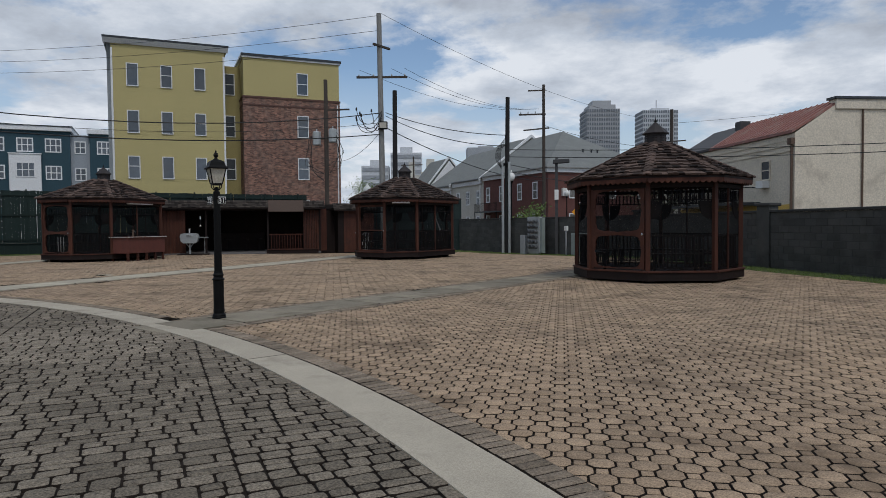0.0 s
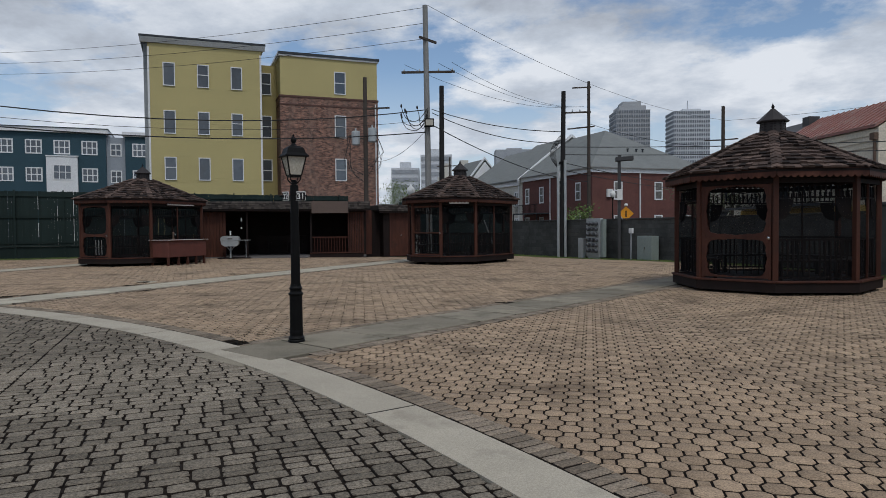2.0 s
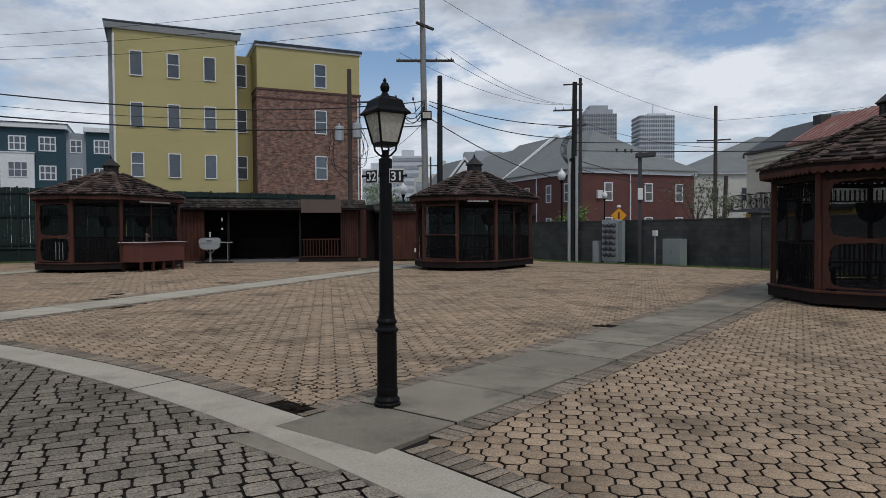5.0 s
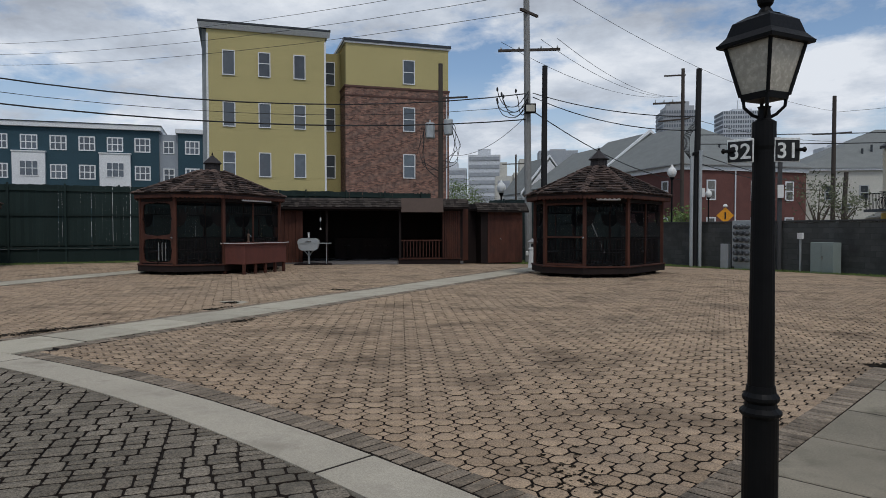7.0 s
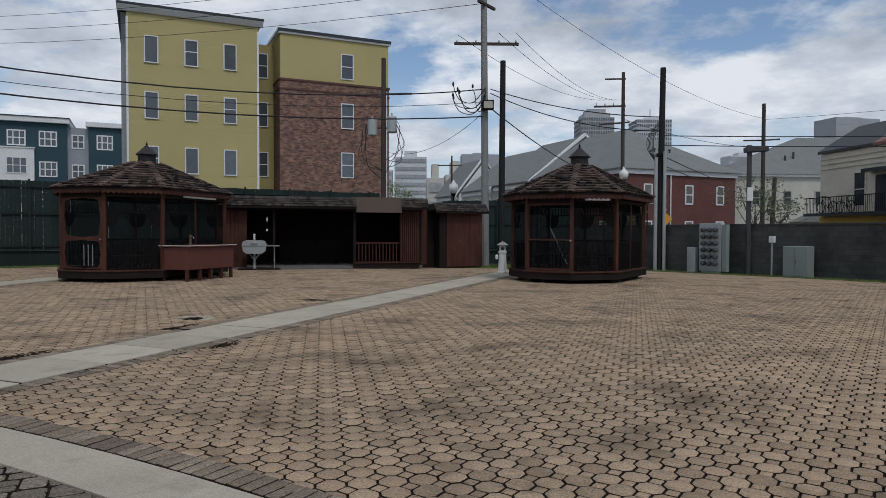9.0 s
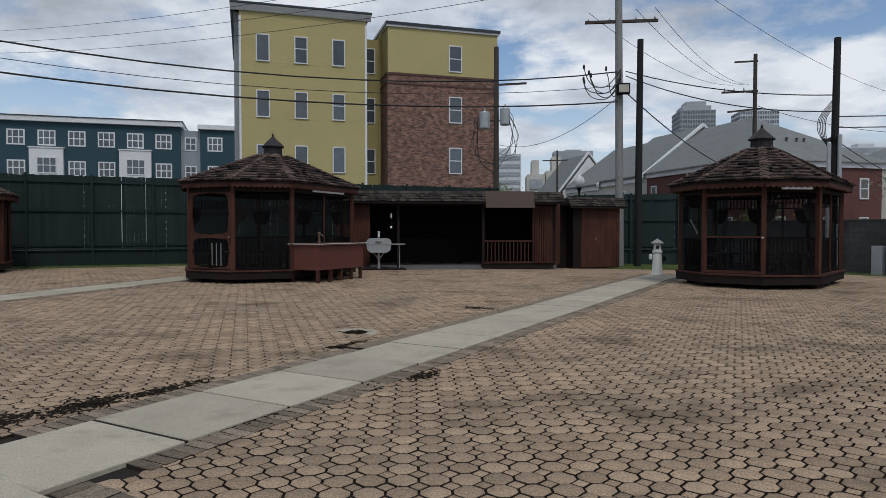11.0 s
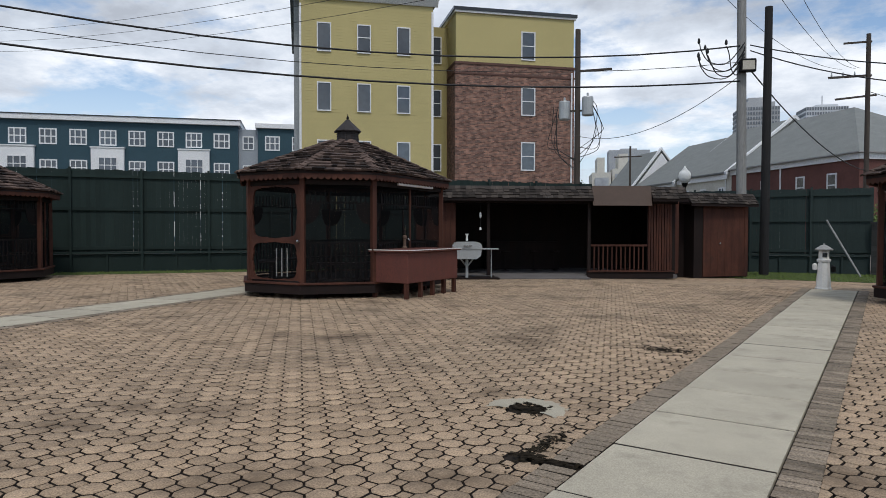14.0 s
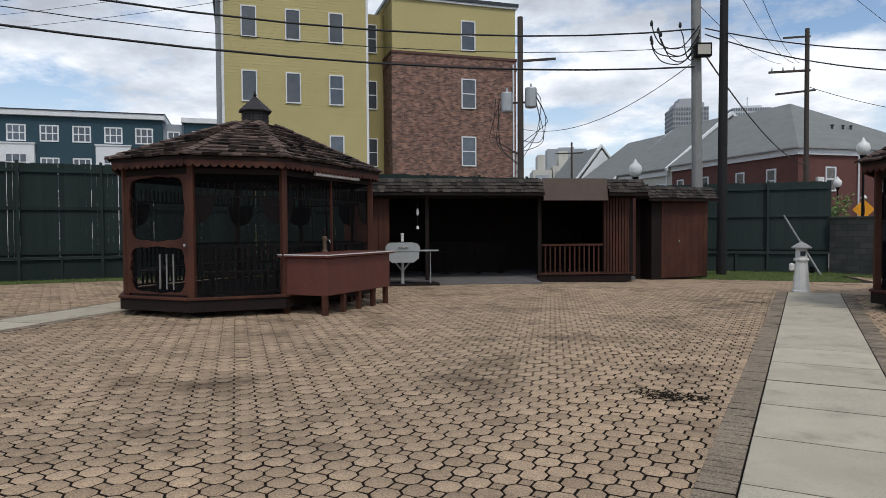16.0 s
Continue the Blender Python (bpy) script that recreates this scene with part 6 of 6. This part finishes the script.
near_oct, octs, sqs = [], [], []
for sec, ang in ((0, 42.4), (1, 17.0), (2, 31.0), (3, 44.0)):
    ca, sa = math.cos(radians(ang)), math.sin(radians(ang))
    for i in range(-330, 330):
        for j in range(-330, 330):
            lx, ly = i * PITCH, j * PITCH
            bx, by = -9.0 + lx * ca - ly * sa, 18.0 + lx * sa + ly * ca
            if not (-36 < bx < 11.5 and -6 < by < 42.5) or sector_of(bx, by) != sec:
                continue
            ox, oy = bx + (ca - sa) * PITCH / 2, by + (sa + ca) * PITCH / 2
            if math.hypot(ox - RING[0], oy - RING[1]) > R_OUT + 0.19 and clear_of_strips(ox, oy, 0.17) and inside_yard(ox, oy) and not in_hole(ox, oy):
                sqs.append((ox, oy, radians(ang)))
            if math.hypot(bx - RING[0], by - RING[1]) < R_OUT + 0.145 or not clear_of_strips(bx, by, 0.13) or not inside_yard(bx, by):
                continue
            if in_hole(bx, by):
                continue
            if sec == 2 and -11.9 < bx < -10.55 and 18.3 < by < 25.5 and abs(strip_offset(PATH2, bx, by)[1] + 1.25) < 0.52 and len(near_oct) < 300:
                near_oct.append((bx, by, radians(ang)))
            else:
                octs.append((bx, by, radians(ang)))
scatter("octagon_paver", oct_arr, octs, "paver", "sandy red octagonal concrete pavers with dark joints", "paver", 51)
scatter("square_paver", sq_arr, sqs, "paver", "small square concrete pavers between the octagons", "paver", 52)

# soldier bricks along the strips and outside the kerb
BR = [(0.107, -0.044), (0.107, 0.044), (-0.107, 0.044), (-0.107, -0.044)]
br_arr = piece_arrays(BR, 0.94, 0.010)
near_br, brs = [], []
for p in PATHS:
    (px_, py_), (dx, dy), n = p
    ang = math.atan2(-dx, dy)
    for sg in (-1, 1):
        y = 0.3
        while y < n:
            x_, y_ = px_ + dx * y + dy * sg * 0.61, py_ + dy * y - dx * sg * 0.61
            if math.hypot(x_ - RING[0], y_ - RING[1]) > R_OUT + 0.1 and not in_hole(x_, y_):
                row = near_br if p is PATH2 and sg < 0 and 3.5 < y < 15 else brs
                row.append((x_, y_, ang))
            y += 0.102
a = radians(4)
while a < radians(125):
    x_, y_ = RING[0] + (R_OUT + 0.125) * math.cos(a), RING[1] + (R_OUT + 0.125) * math.sin(a)
    if clear_of_strips(x_, y_, 0.05) and not in_hole(x_, y_):
        brs.append((x_, y_, a))
    a += 0.102 / R_OUT
scatter("border_brick", br_arr, brs, "border", "weathered grey-brown border bricks", "brick", 53)

# tumbled grey setts inside the kerb
ST = [(0.05, -0.035), (0.046, 0.038), (0.036, 0.05), (-0.038, 0.049), (-0.05, 0.036), (-0.048, -0.038), (-0.038, -0.05), (0.037, -0.048)]
st_arr = piece_arrays(ST, 0.92, 0.006)
setts, near_setts = [], []
rs_ = random.Random(54)
ud, vd = Vector((-0.514, 0.857)), Vector((0.857, 0.514))
ang = math.atan2(ud.y, ud.x)
def lay_sett(u0, u1, v0_, v1_):
    c = Vector((0.0, 4.0)) + ud * ((u0 + u1) / 2) + vd * ((v0_ + v1_) / 2)
    if math.hypot(c.x - RING[0], c.y - RING[1]) < R_IN + 0.07 and c.x > -22 and c.y > -1:
        pl = (c.x, c.y, ang + rs_.gauss(0, 0.020), (u1 - u0 - 0.011 - rs_.uniform(0, 0.007)) / 0.1, (v1_ - v0_ - 0.011 - rs_.uniform(0, 0.006)) / 0.1)
        if len(near_setts) < 300 and -5.2 < c.x < -2.4 and 7.2 < c.y < 10.4:
            near_setts.append(pl)
        else:
            setts.append(pl)


# broad lanes of broken courses: squares and oblongs of two heights
v_ = -19.0
while v_ < 6.0:
    wide = rs_.uniform(1.1, 2.6)
    u_ = -8.0 + rs_.uniform(0, 0.17)
    while u_ < 24.0:
        h_ = rs_.choice((0.118, 0.125, 0.15, 0.19, 0.20))
        w_, end = v_ + rs_.uniform(-0.008, 0.008), v_ + wide
        while w_ < end - 0.05:
            left = end - w_
            step = rs_.choice((0.135, 0.15, 0.165, 0.19, 0.23))
            step = left if left - step < 0.09 else step
            if h_ > 0.18 and rs_.random() < 0.62:
                mid = u_ + h_ * rs_.uniform(0.47, 0.53)
                lay_sett(u_, mid, w_, w_ + step)
                lay_sett(mid, u_ + h_, w_, w_ + step)
            else:
                lay_sett(u_, u_ + h_, w_, w_ + step)
            w_ += step
        u_ += h_
    v_ += wide
scatter("sett", st_arr, setts, "sett", "tumbled grey stone-like setts with wide dark joints", "sett", 55)

part("paving_behind", box(-30.0, 3.95, -9.5, -1.12, -0.2, -0.004), "sett", pavement, "grey paving further back")

# rough mortar smeared round one broken spot
bm = bmesh.new()
rs_ = random.Random(58)
rings = []
for i in range(25):
    a = radians(-25 + 230 * i / 24)
    row = []
    for ru, rv, z in ((0.15, 0.16, 0.004), (0.22, 0.23, 0.010), (0.29, 0.30, 0.008), (0.34, 0.35, -0.004)):
        k = rs_.uniform(0.9, 1.08)
        u, v = ru * math.sin(a) * k, rv * math.cos(a) * k
        row.append(bm.verts.new((-10.84 + u * 0.256 + v * 0.967, 19.18 + u * 0.967 - v * 0.256, z)))
    rings.append(row)
for r0, r1 in zip(rings, rings[1:]):
    for i in range(3):
        bm.faces.new((r0[i], r0[i + 1], r1[i + 1], r1[i]))
bmesh.ops.recalc_face_normals(bm, faces=bm.faces)
part("mortar_patch", bm, "concrete", pavement, "rough grey mortar patch round a hole")

# leaf litter and soil in the broken spots
bm = bmesh.new()
rs_ = random.Random(56)
MOSS = ((-11.50, 15.12, 0.16, 0.42, 700), (-11.20, 15.75, 0.10, 0.45, 420), (-11.75, 14.55, 0.16, 0.30, 420), (-9.62, 15.95, 0.09, 0.50, 420), (-9.95, 15.05, 0.10, 0.35, 420), (-9.22, 16.80, 0.12, 0.25, 260),
        (-9.78, 22.30, 0.30, 0.16, 330), (-10.55, 18.3, 0.07, 0.5, 160), (-7.62, 30.1, 0.3, 0.16, 160), (-0.45, 15.5, 0.10, 0.35, 240), (-3.85, 11.2, 0.30, 0.35, 90), (-2.05, 11.75, 0.06, 0.3, 120), (-1.65, 11.1, 0.05, 0.12, 90))
for hx, hy, a_, b_, many in tuple(h + (230,) for h in HOLES) + MOSS:
    for _ in range(many):
        u, v = rs_.gauss(0, 0.5) * b_, rs_.gauss(0, 0.5) * a_
        p = Vector((hx + u * 0.256 + v * 0.967, hy + u * 0.967 - v * 0.256, rs_.uniform(0.002, 0.009)))
        d1 = Vector((rs_.uniform(-1, 1), rs_.uniform(-1, 1), rs_.uniform(-0.1, 0.1))).normalized() * rs_.uniform(0.008, 0.030)
        d2 = Vector((-d1.y, d1.x, d1.z)) * 0.7
        bm.faces.new([bm.verts.new(p + q) for q in (d1, d2, -d1, -d2)])
tagged(part("leaf_litter", bm, "litter"), "dark rotting leaf litter in broken paving", "leaf litter", kind="stuff")

single_pieces("paver", oct_arr, near_oct, "paver", 61, pavement)
single_pieces("brick", br_arr, near_br, "border", 62, pavement)
single_pieces("sett_stone", st_arr, near_setts, "sett", 63, pavement)
